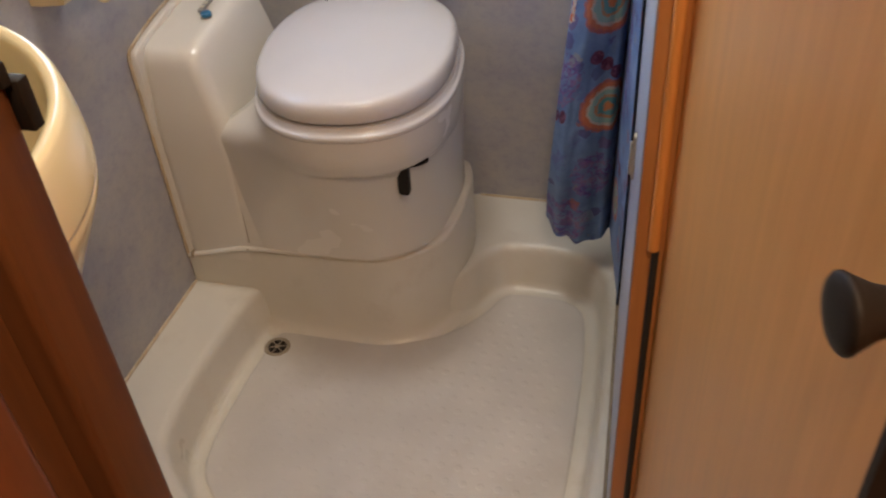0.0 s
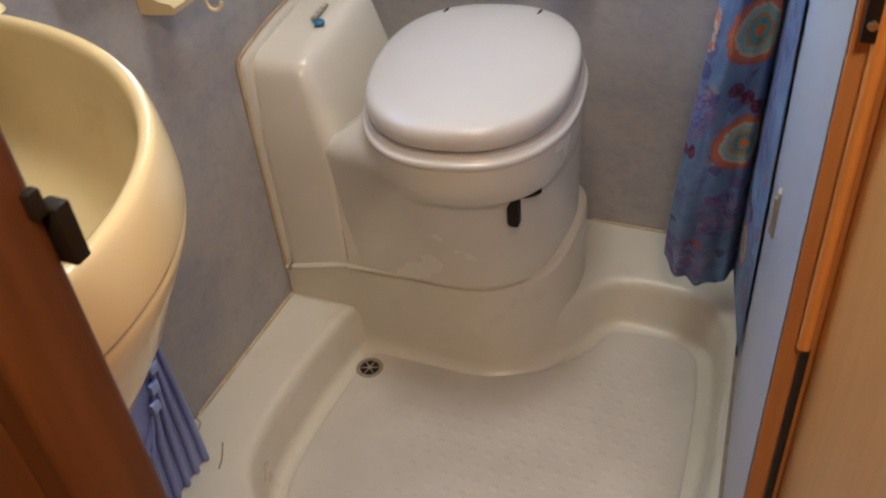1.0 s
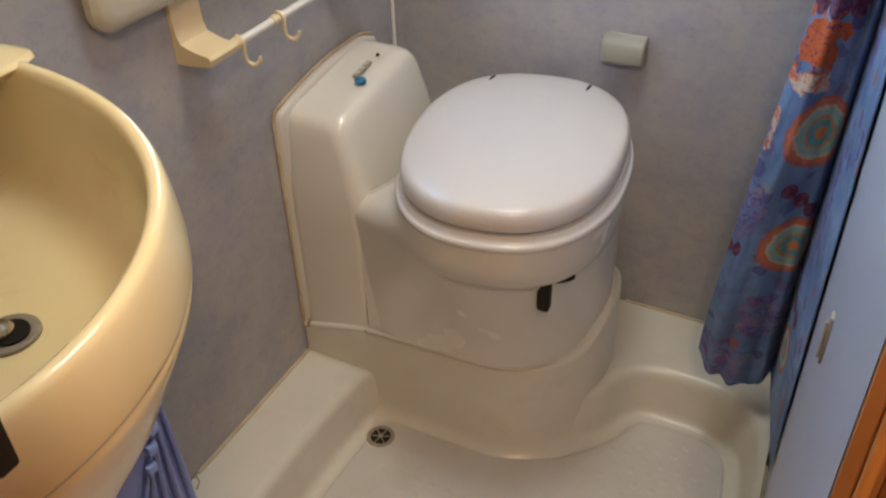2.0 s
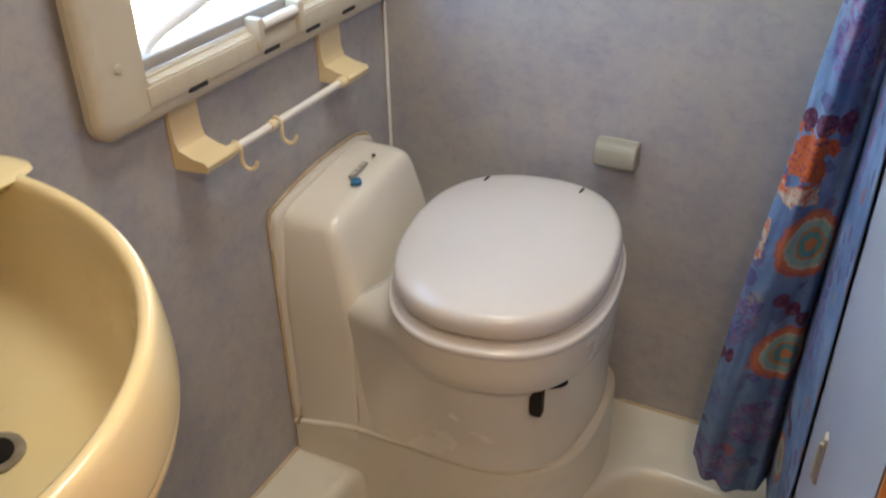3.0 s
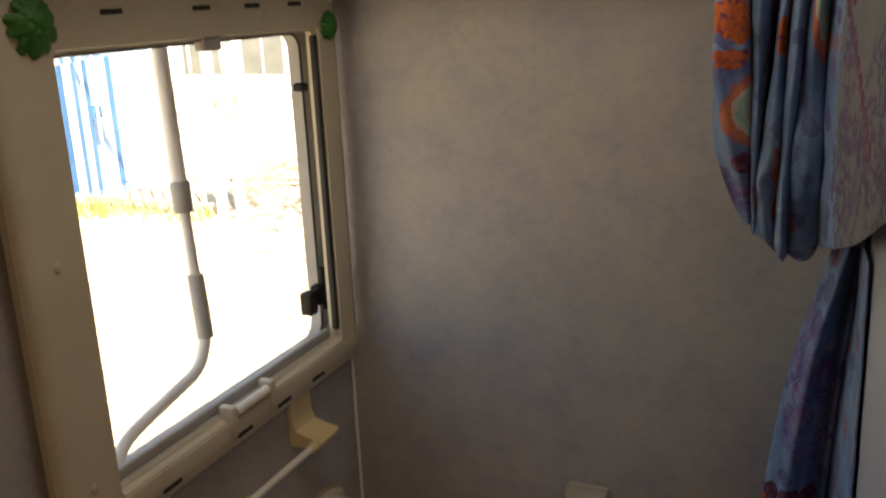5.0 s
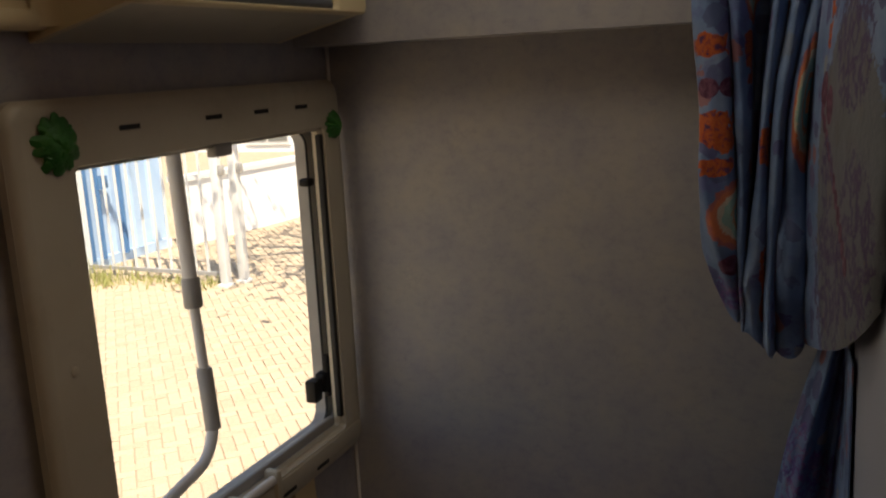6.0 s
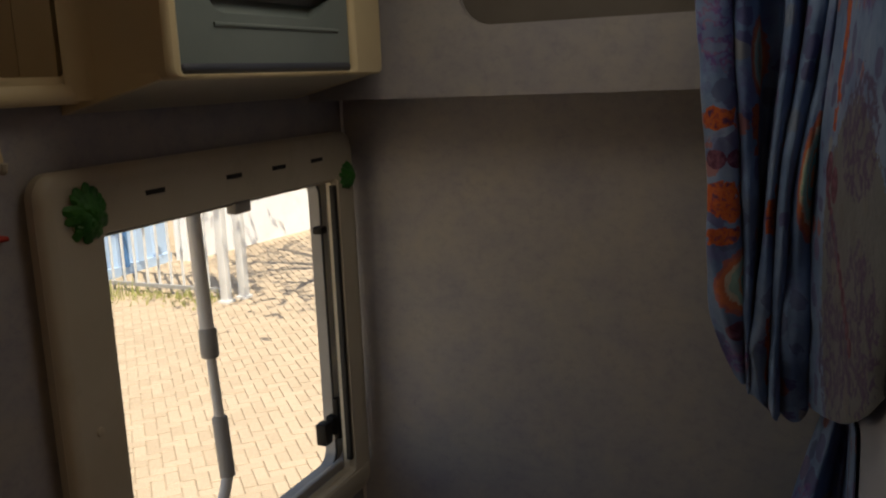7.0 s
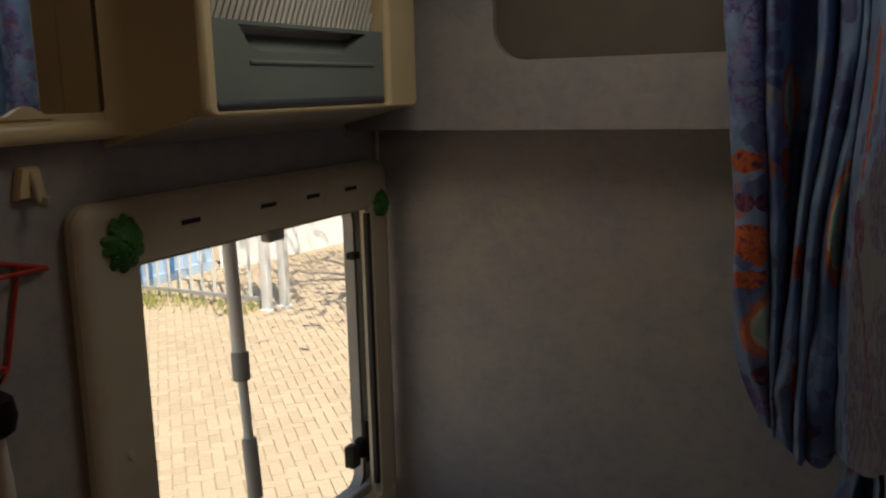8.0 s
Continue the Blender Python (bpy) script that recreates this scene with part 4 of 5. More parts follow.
    pane = part("pane", bm, CLEAR, win, "clear acrylic pane, pushed open")
    pane.visible_shadow = False
    return win


build_window()


def build_stay():
    stay = thing("window_stay", (-0.04, -0.45, 0.91), "grey telescopic window stay bent at its foot", "window stay")
    foot = smooth_path([(-0.035, -0.555, 0.893), (-0.042, -0.515, 0.917), (-0.048, -0.42, 0.934), (-0.052, -0.356, 0.948), (-0.055, -0.328, 0.985), (-0.056, -0.325, 1.02)], 6)
    part("foot_bend", tubed(foot, 0.0090, 10), ALU, stay)
    part("lower_sleeve", tubed([(-0.055, -0.325, 0.984), (-0.056, -0.3245, 0.986), (-0.063, -0.3225, 1.081), (-0.063, -0.3225, 1.084)], [0.0105, 0.0122, 0.0122, 0.0105], 14), GREY, stay)
    part("inner_tube", tubed([(-0.063, -0.3225, 1.075), (-0.074, -0.319, 1.22)], 0.0078, 12), ALU, stay)
    part("collar", tubed([(-0.0722, -0.3195, 1.177), (-0.0724, -0.3193, 1.180), (-0.0752, -0.317, 1.220), (-0.0754, -0.3168, 1.223)], [0.0125, 0.0142, 0.0142, 0.0125], 14), GREY, stay, "dark grey locking collar")
    part("upper_tube", tubed([(-0.075, -0.318, 1.22), (-0.098, -0.300, 1.45)], 0.0112, 12), WHITE, stay)
    return stay


build_stay()


# ---- green clips on the window frame ----
def build_sprig(y, z, size, seed):
    clip = thing("green_ornament", (0.03, y, z), "small dark green leafy ornament on the window frame corner", "ornament", "green ornaments")
    rng = random.Random(seed)
    part("backing", turned(bmesh.new(), [(size * 0.5, 0.0), (size * 0.45, 0.006), (size * 0.2, 0.009)], (0.0300, y, z), (1, 0, 0), 16), GREEN, clip)
    for k in range(34):
        a, r = 2.4 * k + rng.uniform(-0.2, 0.2), size * (0.25 + 0.72 * (k / 34) ** 0.6)
        way = Vector((0, math.cos(a), 1.3 * math.sin(a))).normalized()
        side = Vector((1, 0, 0)).cross(way)
        mid = Vector((0.046 - 0.012 * r / size, y, z)) + way * r * 0.75
        w, h = size * rng.uniform(0.20, 0.28), size * rng.uniform(0.30, 0.42)
        bm = bmesh.new()
        rim = [mid + way * h * math.cos(q) + side * w * math.sin(q) + Vector((rng.uniform(-0.002, 0.002) - 0.005 * max(0.0, math.cos(q)), 0, 0)) for q in [2 * math.pi * i / 10 for i in range(10)]]
        loft(bm, [[p - Vector((0.0012, 0, 0)) for p in rim], rim, [mid + (p - mid) * 0.5 + Vector((0.003, 0, 0)) for p in rim]])
        part("leaf", bm, GREEN, clip)
    return clip


build_sprig(-0.631, 1.452, 0.033, 1)
build_sprig(-0.046, 1.427, 0.023, 2)

# ---- mirror cabinet over the window ----
def build_cabinet():
    unit = thing("wall_cabinet", (0.08, -0.6, 1.56), "cream plastic wall cabinet with a mirror and a grey-green drawer", "cabinet")
    x2, yr, yl, zb, zt = 0.160, -0.137, -0.622, 1.595, 1.925
    # drawer box: sides, floor, top and a rounded front surround
    bm = bmesh.new()
    zf = zb
    holed(bm, rounded(yl, yr, zf, zt, 0.014, 5), [rounded(yl + 0.022, yr - 0.088, zb + 0.006, zt - 0.03, 0.006, 4)], on_west, (x2 - 0.045, x2 - 0.006))
    rim = lambda g, d: [(d, u, v) for u, v in rounded(yl + g, yr - g, zf + g * 0.5, zt - g, 0.014 - g * 0.4, 5)]
    hole = lambda g, d: [(d, u, v) for u, v in rounded(yl + 0.022 - g, yr - 0.088 + g, zb + 0.006 - g * 0.5, zt - 0.03 + g, 0.006 + g * 0.5, 5)]
    loft(bm, [rim(0.0, x2 - 0.0065), rim(0.002, x2 - 0.002), rim(0.007, x2)], cap_start=False, cap_end=False)
    loft(bm, [hole(0.0, x2 - 0.0065), hole(0.002, x2 - 0.002), hole(0.007, x2)], cap_start=False, cap_end=False)
    holed(bm, [(u, v) for _, u, v in rim(0.007, 0)], [[(u, v) for _, u, v in hole(0.007, 0)]], on_west, (x2 - 0.003, x2))
    part("surround", bm, CREAM, unit, soft=50)
    # the sides and floor slope down towards the wall
    side = [(0.001, 1.562), (x2 - 0.018, zb + 0.001), (x2 - 0.044, zt), (0.001, zt)]
    for ya, yb in ((yl + 0.001, yl + 0.013), (yr - 0.013, yr - 0.001)):
        part("side", loft(bmesh.new(), [[(x, y, z) for x, z in side] for y in (ya, yb)]), CREAM, unit)
    # Beige in place of the box's cream carries the underside's shade.
    part("floor_panel", loft(bmesh.new(), [[(0.001, y, 1.5625), (x2 - 0.018, y, zb + 0.0015), (x2 - 0.018, y, zb + 0.005), (0.001, y, 1.572)] for y in (yl + 0.013, yr - 0.013)]), BEIGE, unit, "cabinet underside, darkened to beige for its shade")
    part("top_panel", boxed(0.001, x2 - 0.044, yl + 0.013, yr - 0.013, zt - 0.012, zt), CREAM, unit)
    part("back_panel", boxed(0.001, 0.008, yl + 0.013, yr - 0.013, 1.575, zt - 0.012), CREAM, unit)
    # drawer with a finger scoop
    ya, yb = yl + 0.024, yr - 0.090
    bm = bmesh.new()
    scoop = [(ya + 0.062, 1.680), (ya + 0.070, 1.673), (ya + 0.085, 1.669), (yb - 0.105, 1.669), (yb - 0.088, 1.673), (yb - 0.045, 1.698), (ya + 0.047, 1.698)]
    holed(bm, [(ya, zb + 0.0065), (yb, zb + 0.0065), (yb, 1.703), (ya, 1.703)], [scoop], on_west, (x2 - 0.026, x2 - 0.008))
    drawer = part("drawer", bm, SLATE, unit, "grey-green plastic drawer front")
    bm = bmesh.new()
    for k in range(8):
        f, g = k / 8, (k + 1) / 8
        hollow = [[(x2 - 0.0095 - 0.040 * q ** 0.7, y, 1.6675 + 0.036 * q) for q in (f, g)] for y in (ya + 0.03, yb - 0.03)]
        bm.faces.new([bm.verts.new(p) for p in (hollow[0][0], hollow[1][0], hollow[1][1], hollow[0][1])])
    bmesh.ops.remove_doubles(bm, verts=bm.verts, dist=1e-5)
    part("finger_scoop", bm, SLATE, drawer, soft=60)
    part("ridge", tubed([(x2 - 0.008, ya + 0.065, 1.656), (x2 - 0.008, yb - 0.03, 1.656)], 0.0028, 8), SLATE, drawer)
    # Darkened lip: the shade below the drawer is in its colour.
    part("drawer_foot", boxed(x2 - 0.024, x2 - 0.004, ya + 0.002, yb - 0.002, zb + 0.0065, zb + 0.018, bevel=0.005, segments=3), LIP_SHADE, drawer, "drawer lip darkened as the shaded gap below it")
    # slanting tambour slats above the drawer
    lean = radians(28)
    for k in range(46):
        y = ya - 0.095 + 0.0112 * k
        lo, hi = 1.7035, 1.88
        a, b = y, y + (hi - lo) * math.tan(lean)
        if a < ya + 0.004:
            lo += (ya + 0.004 - a) / math.tan(lean)
            a = ya + 0.004
        if b > yb - 0.004:
            hi -= (b - yb + 0.004) / math.tan(lean)
            b = yb - 0.004
        if hi - lo > 0.01:
            part("slat", tubed([(x2 - 0.024, a, lo), (x2 - 0.024, b, hi)], 0.0036, 6), SLAT, unit, "pale grey ribbed slat" if k == 0 else "")
    part("shutter_backing", boxed(x2 - 0.040, x2 - 0.034, ya, yb, 1.69, 1.89), GREY, unit)
    # hollow curve from the box's side into the mirror's frame
    r, cx, cy = 0.022, 0.0555, yl - 0.0212
    bend = [(cx - r * math.cos(radians(9 * k)), cy + r * math.sin(radians(9 * k))) for k in range(11)]
    part("cove", loft(bmesh.new(), [[(x, y, z) for x, y in bend + [(0.0555, yl + 0.003), (0.0335, yl + 0.003)]] for z in (1.5775, zt - 0.004)]), CREAM, unit, soft=30)
    # mirror panel lying on the wall beside the box
    ml, mr = -1.20, -0.616
    bm = bmesh.new()
    holed(bm, rounded(ml, mr, 1.574, zt, 0.012, 4), [rounded(ml + 0.03, mr - 0.024, 1.604, zt - 0.03, 0.006, 4)], on_west, (0.001, 0.030))
    bevel = lambda g, d: [(d, u, v) for u, v in rounded(ml + g, mr - g, 1.574 + g, zt - g, 0.012, 4)]
    loft(bm, [bevel(0.0, 0.029), bevel(0.003, 0.034), bevel(0.010, 0.036), bevel(0.019, 0.034), bevel(0.022, 0.029)], cap_start=False, cap_end=False)
    # a low wave in the frame as a finger grip
    loft(bm, [[(0.012, y, 1.600), (0.033, y, 1.600), (0.033, y, 1.601 + 0.012 * math.cos(math.pi * (y + 0.745) / 0.07) ** 2), (0.012, y, 1.601 + 0.012 * math.cos(math.pi * (y + 0.745) / 0.07) ** 2)] for y in np.linspace(-0.78, -0.71, 15)])
    mirror_frame = part("mirror_frame", bm, CREAM, unit, soft=50)
    part("mirror", boxed(0.027, 0.0295, ml + 0.028, mr - 0.022, 1.602, zt - 0.028), MIRROR, mirror_frame, "clean silvered mirror")
    return unit


build_cabinet()


# ---- wall hook, wire basket and what hangs in it ----
def build_wall_hook():
    peg = thing("wall_hook", (0, -0.727, 1.51), "cream plastic stick-on wall hook", "hook")
    bm = bmesh.new()
    loft(bm, [[(d, -0.729 + u * s, 1.532 + v * s) for u, v in ((-0.019, -0.016), (0.016, -0.016), (0.0165, -0.012), (0.012, 0.015), (0.010, 0.018), (-0.011, 0.018), (-0.013, 0.015), (-0.0195, -0.012))] for d, s in ((0.0005, 1.0), (0.008, 1.0), (0.011, 0.88))])
    part("plate", bm, CREAM, peg)
    part("prong", tubed(smooth_path([(0.009, -0.729, 1.544), (0.014, -0.729, 1.530), (0.018, -0.729, 1.514), (0.026, -0.729, 1.511), (0.029, -0.729, 1.519)], 5), 0.0038, 8), BEIGE, peg)
    return peg


build_wall_hook()


def build_basket():
    basket = thing("wire_basket", (0.04, -0.86, 1.33), "red coated wire basket hanging on the wall", "basket")
    r = 0.0028
    tip, wall_end, front_end = Vector((0.005, -0.718, 1.439)), Vector((0.005, -0.97, 1.505)), Vector((0.056, -0.965, 1.452))
    sink = Vector((0.0, -0.026, -0.105))
    part("wall_wire", tubed([tip, wall_end], r, 8), RED, basket)
    part("front_wire", tubed([tip, front_end, wall_end], r, 8), RED, basket)
    near, far = tip.lerp(wall_end, 0.14) + sink, wall_end + sink
    part("bottom_wire", tubed([near, tip.lerp(front_end, 0.2) + sink, front_end + sink, far, near], r, 8), RED, basket)
    for k in range(7):
        a = tip.lerp(wall_end, 0.14 + 0.13 * k)
        part("upright", tubed([a, a + sink], r * 0.9, 8), RED, basket)
        b = tip.lerp(front_end, 0.2 + 0.13 * k)
        if k > 1:
            part("upright", tubed([b, b + sink], r * 0.8, 8), RED, basket)
    return basket


build_basket()


def build_brush():
    brush = thing("hair_brush", (0.03, -0.80, 1.25), "black hair brush with a pale handle hanging below the basket", "brush")
    part("head", turned(bmesh.new(), [(0.004, 0.0), (0.015, 0.008), (0.019, 0.024), (0.016, 0.042), (0.006, 0.05)], (0.032, -0.816, 1.283), sides=18), BLACK, brush)
    part("handle", turned(bmesh.new(), [(0.005, 0.0), (0.009, 0.006), (0.008, 0.04), (0.006, 0.062), (0.005, 0.085)], (0.032, -0.816, 1.20), sides=14), WHITE, brush)
    part("cord", tubed([(0.032, -0.816, 1.332), (0.036, -0.81, 1.345), (0.048, -0.815, 1.353)], 0.0012, 6), BLACK, brush)
    return brush


build_brush()


# ---- shower curtain, tied back at the east wall ----
def cloth_sheet(place, nu, nv, height, start, level=0.45):
    """A sheet over the unit square, with a map of it in metres of cloth along its folds; with no height it is mapped by its hang."""
    bm = bmesh.new()
    uv = bm.loops.layers.uv.new("cloth")
    grid = [[bm.verts.new(place(i / nu, j / nv)) for i in range(nu + 1)] for j in range(nv + 1)]
    row = grid[int(level * nv)]
    reach = [start]
    for a, b in zip(row, row[1:]):
        reach.append(reach[-1] + math.hypot(a.co.x - b.co.x, a.co.y - b.co.y))
    for j in range(nv):
        for i in range(nu):
            f = bm.faces.new((grid[j][i], grid[j][i + 1], grid[j + 1][i + 1], grid[j + 1][i]))
            for loop, (a, b) in zip(f.loops, ((i, j), (i + 1, j), (i + 1, j + 1), (i, j + 1))):
                loop[uv].uv = (reach[a], -b / nv * height if height else loop.vert.co.z - 1.94)
    return bm


def along(points, s):
    """The point at the share s of a polyline with even steps, smoothed."""
    n = len(points) - 1
    k = min(n - 1, int(s * n))
    f = s * n - k
    p = [points[max(0, min(n, k + d))] for d in (-1, 0, 1, 2)]
    return [0.5 * (2 * b + (c - a) * f + (2 * a - 5 * b + 4 * c - d) * f * f + (3 * b - a - 3 * c + d) * f ** 3) for a, b, c, d in zip(*p)]


# height of the bag's lower edge across the gathered cloth
BAG = [(1.278,), (1.236,), (1.200,), (1.176,), (1.161,), (1.158,), (1.166,), (1.186,), (1.226,), (1.272,), (1.306,)]
# the folds: share of the width at the top, in the middle and at the bottom, and the depth behind the mean
FOLDS = [(0.0, 0.0, 0.0, 0.012), (0.012, 0.012, 0.012, -0.012), (0.10, 0.10, 0.11, -0.024), (0.19, 0.19, 0.215, -0.014), (0.205, 0.205, 0.23, 0.032), (0.215, 0.225, 0.245, -0.002), (0.27, 0.265, 0.252, -0.014),
         (0.325, 0.30, 0.258, 0.012), (0.345, 0.31, 0.262, 0.052), (0.46, 0.35, 0.268, 0.052), (0.485, 0.36, 0.272, 0.002), (0.53, 0.385, 0.32, -0.024), (0.575, 0.415, 0.375, -0.008), (0.585, 0.422, 0.385, 0.016),
         (0.60, 0.43, 0.395, -0.012), (0.65, 0.465, 0.42, -0.036), (0.695, 0.495, 0.445, -0.020), (0.705, 0.505, 0.455, 0.012), (0.715, 0.515, 0.465, -0.016), (0.735, 0.56, 0.54, -0.032), (0.75, 0.61, 0.615, -0.016),
         (0.755, 0.625, 0.63, 0.024), (0.765, 0.64, 0.645, -0.02), (0.86, 0.80, 0.80, -0.050), (0.94, 0.92, 0.92, -0.052), (1.0, 1.0, 1.0, -0.03)]


def swag(u, s):
    """Folds hang into a bag whose lower edge is tucked under towards the tie."""
    top, middle, low, depth = along(FOLDS, u)
    e = top + (middle - top) * smoothstep(0.30, 0.64, s) + (low - middle) * smoothstep(0.58, 0.86, s)
    e = min(1.0, max(0.0, e + 0.010 * noise.noise(Vector((u * 14, s * 5, 7)))))
    tuck = smoothstep(0.90, 1.0, s)
    left = 0.630 + 0.030 * smoothstep(0.15, 0.86, s)
    x = left + (0.850 - left) * e + 0.045 * tuck * (0.7 - e)
    edge = along(BAG, e)[0] + 0.005 * math.sin(46 * u)
    z = 1.94 - (1.94 - edge) * min(1.0, s / 0.9) + 0.03 * tuck
    y = -0.235 - 0.31 * smoothstep(0.62, 1.0, e) + depth * (1 - 0.5 * smoothstep(0.7, 0.95, s))
    y += 0.085 * tuck - 0.03 * math.exp(-((s - 0.80) / 0.10) ** 2)
    y += 0.012 * noise.noise(Vector((u * 9, s * 8, 0))) + 0.005 * noise.noise(Vector((u * 30, s * 22, 4))) + 0.014 * smoothstep(0.6, 0.85, s) * noise.noise(Vector((u * 16, s * 16, 9)))
    return (min(x, east(y) - 0.004), min(y, -0.06), z)


TAIL_LEFT = [(0.803, 1.185), (0.766, 1.045), (0.747, 0.92), (0.735, 0.80), (0.718, 0.66), (0.703, 0.52), (0.691, 0.40), (0.682, 0.29), (0.679, 0.215)]


def tail(u, s):
    """The lower cloth: one broad face, a deep crease and a narrow fold along the wall, with an uneven hem."""
    x0, z0 = along(TAIL_LEFT, s)
    x, z = x0 + (0.842 - x0) * u, z0 + (1.185 - 1.01 * s - z0) * u
    spread = 0.25 + 0.75 * s
    fold = 0.012 * math.sin(2 * math.pi * (1.3 * u + 0.5)) + 0.050 * math.exp(-((u - 0.72) / 0.05) ** 2)
    y = -0.212 - 0.03 * (1 - s) - 0.02 * u - 0.14 * smoothstep(0.74, 1.0, u) * min(1.0, 0.7 + s) + spread * fold
    gather = (1 - smoothstep(0.05, 0.8, s)) * min(1.0, 4 * (1 - u))
    y += (0.013 * math.sin(2 * math.pi * (1.9 * u + 0.25)) - 0.005 * math.sin(2 * math.pi * 4.7 * u) - 0.014) * gather
    y += 0.007 * math.sin(2 * math.pi * 3.4 * u + 2.0) * smoothstep(0.55, 1.0, s) * (1 - smoothstep(0.6, 0.75, u))
    z += (-0.026 * math.sin(math.pi * min(1.0, u / 0.76)) + 0.004 * math.sin(31 * u)) * smoothstep(0.72, 1.0, s)
    y += 0.005 * noise.noise(Vector((u * 4, s * 7, 3))) + 0.0025 * noise.noise(Vector((u * 13, s * 22, 5)))
    return (min(x, east(y) - 0.004), min(y, -0.05), z)


def build_curtain():
    curtain = thing("shower_curtain", (0.76, -0.18, 1.15), "blue printed cotton curtain with orange and teal motifs, tied back", "curtain")
    for name, place, nu, nv, height, level, label in (("gathered_top", swag, 300, 110, 0, 0.55, "bunched upper cloth hanging over the tie"), ("tail", tail, 90, 90, 1.0, 0.75, "flat hanging lower cloth")):
        ob = part(name, cloth_sheet(place, nu, nv, height, 2.0 if place is swag else 0.0, level), CLOTH, curtain, label, soft=80)
        thick = ob.modifiers.new("thickness", "SOLIDIFY")
        thick.thickness = 0.0016
    part("tie_band", tubed(smooth_path([(0.826, -0.16, 1.20), (0.800, -0.19, 1.195), (0.800, -0.235, 1.19), (0.815, -0.26, 1.19), (0.828, -0.27, 1.20)], 5), 0.004, 8), NAVY, curtain, "navy cord tie")
    return curtain


build_curtain()


bm = tubed([(east(-0.305) - 0.003, -0.305, 0.104), (east(-0.305) - 0.003, -0.305, 1.70)], 0.003, 10)
box(bm, east(-0.305) - 0.002, east(-0.305) + 0.004, -0.311, -0.305, 0.104, 1.70)
solo("edge_trim", bm, RUBBER, (0.83, -0.305, 0.1), "thin black rubber trim strip on the pale wall", "trim", "structure")


def build_strike():
    strike = thing("strike_plate", (east(-0.55), -0.55, 0.58), "small dull beige strike plate on the pale wall", "strike plate")
    part("plate", boxed(east(-0.55) - 0.003, east(-0.55) + 0.003, -0.571, -0.556, 0.565, 0.630, bevel=0.002), BEIGE, strike)
    part("lip", boxed(east(-0.55) - 0.0065, east(-0.55) - 0.0025, -0.571, -0.566, 0.572, 0.623, bevel=0.002), BEIGE, strike)
    return strike


build_strike()


# ---- doorway: jambs, catch, panels in the hall ----
def build_doorway():
    door = tagged(thing("door_1", (0.73, -1.1, 0), "warm brown wooden caravan doorway", "doorway"), kind="structure")
    bm = loft(bmesh.new(), [[(0.8675, -0.8785, z), (0.8675, -0.8705, z), (0.905, -0.8705, z), (0.905, -0.884, z), (0.884, -0.884, z)] for z in (-0.004, CEILING)])
    part("jamb", bm, OAK, door, "brown wooden jamb")
    # Upper edge highlight built in bright wood, ending where the highlight ends.
    part("lit_edge_bead", tubed([(0.8845, -0.887, 0.705), (0.8845, -0.887, CEILING)], 0.0054, 12), LIT_EDGE, door, "glossy edge bead coloured bright orange as the jamb's highlight", soft=80)
    # Black strip put in for the shade of the open hinge gap.
    part("gap_shade", tubed([(0.8868, -0.8875, 0.02), (0.8868, -0.8875, 0.704)], 0.0036, 10), RUBBER, door, "black strip standing for the shaded hinge gap", soft=80)
    hinge = part("hinge", boxed(0.872, 0.883, -0.891, -0.8835, 0.972, 1.02, bevel=0.001), BLACK, door, "black hinge")
    part("hinge_screw", turned(bmesh.new(), [(0.0035, 0.0), (0.003, 0.0012)], (0.8775, -0.891, 0.984), (0, -1, 0), 10), CHROME, hinge)
    # Left jamb and rebate take the darkened wood for their dim side.
    left = part("jamb", boxed(0.553, 0.613, -1.320, -1.281, -0.004, CEILING, bevel=0.005, segments=3), DIM_OAK, door, "brown wooden jamb")
    part("rebate", boxed(0.501, 0.594, -1.352, -1.3205, -0.004, CEILING), DIM_OAK, left)
    catch = part("catch", boxed(0.6085, 0.618, -1.2815, -1.2738, 1.046, 1.071, bevel=0.0012), BLACK, door, "black plastic door catch")
    part("catch_pin", boxed(0.6115, 0.6165, -1.288, -1.2818, 1.070, 1.081, bevel=0.0012), BLACK, catch)
    # Threshold is added unseen, closing the gap against light from below.
    part("threshold", boxed(0.0, 0.90, -1.10, -1.041, -0.06, 0.012, bevel=0.003), OAK, door, "brown wooden threshold, added unseen to close the floor gap")
    return door


build_doorway()
RED_BROWN = wood("red_brown_veneer", (0.12, 0.036, 0.012), (0.165, 0.052, 0.017))
solo("hall_post", boxed(0.546, 0.615, -1.384, -1.3525, -0.004, CEILING, bevel=0.006, segments=3), RED_BROWN, (0.58, -1.36, 0), "reddish brown rounded hall post", "post", "structure")
solo("hall_panel", boxed(0.02, 0.545, -1.376, -1.3525, -0.004, CEILING, bevel=0.002), RED_BROWN, (0.3, -1.34, 0), "reddish brown veneered hall panel", "wall panel", "structure")
solo("hall_wall_north", boxed(0.890, 1.72, -0.868, -0.845, -0.06, CEILING), BEECH, (1.2, -0.85, 0), "tan veneered wall beside the doorway", "wall panel", "structure")


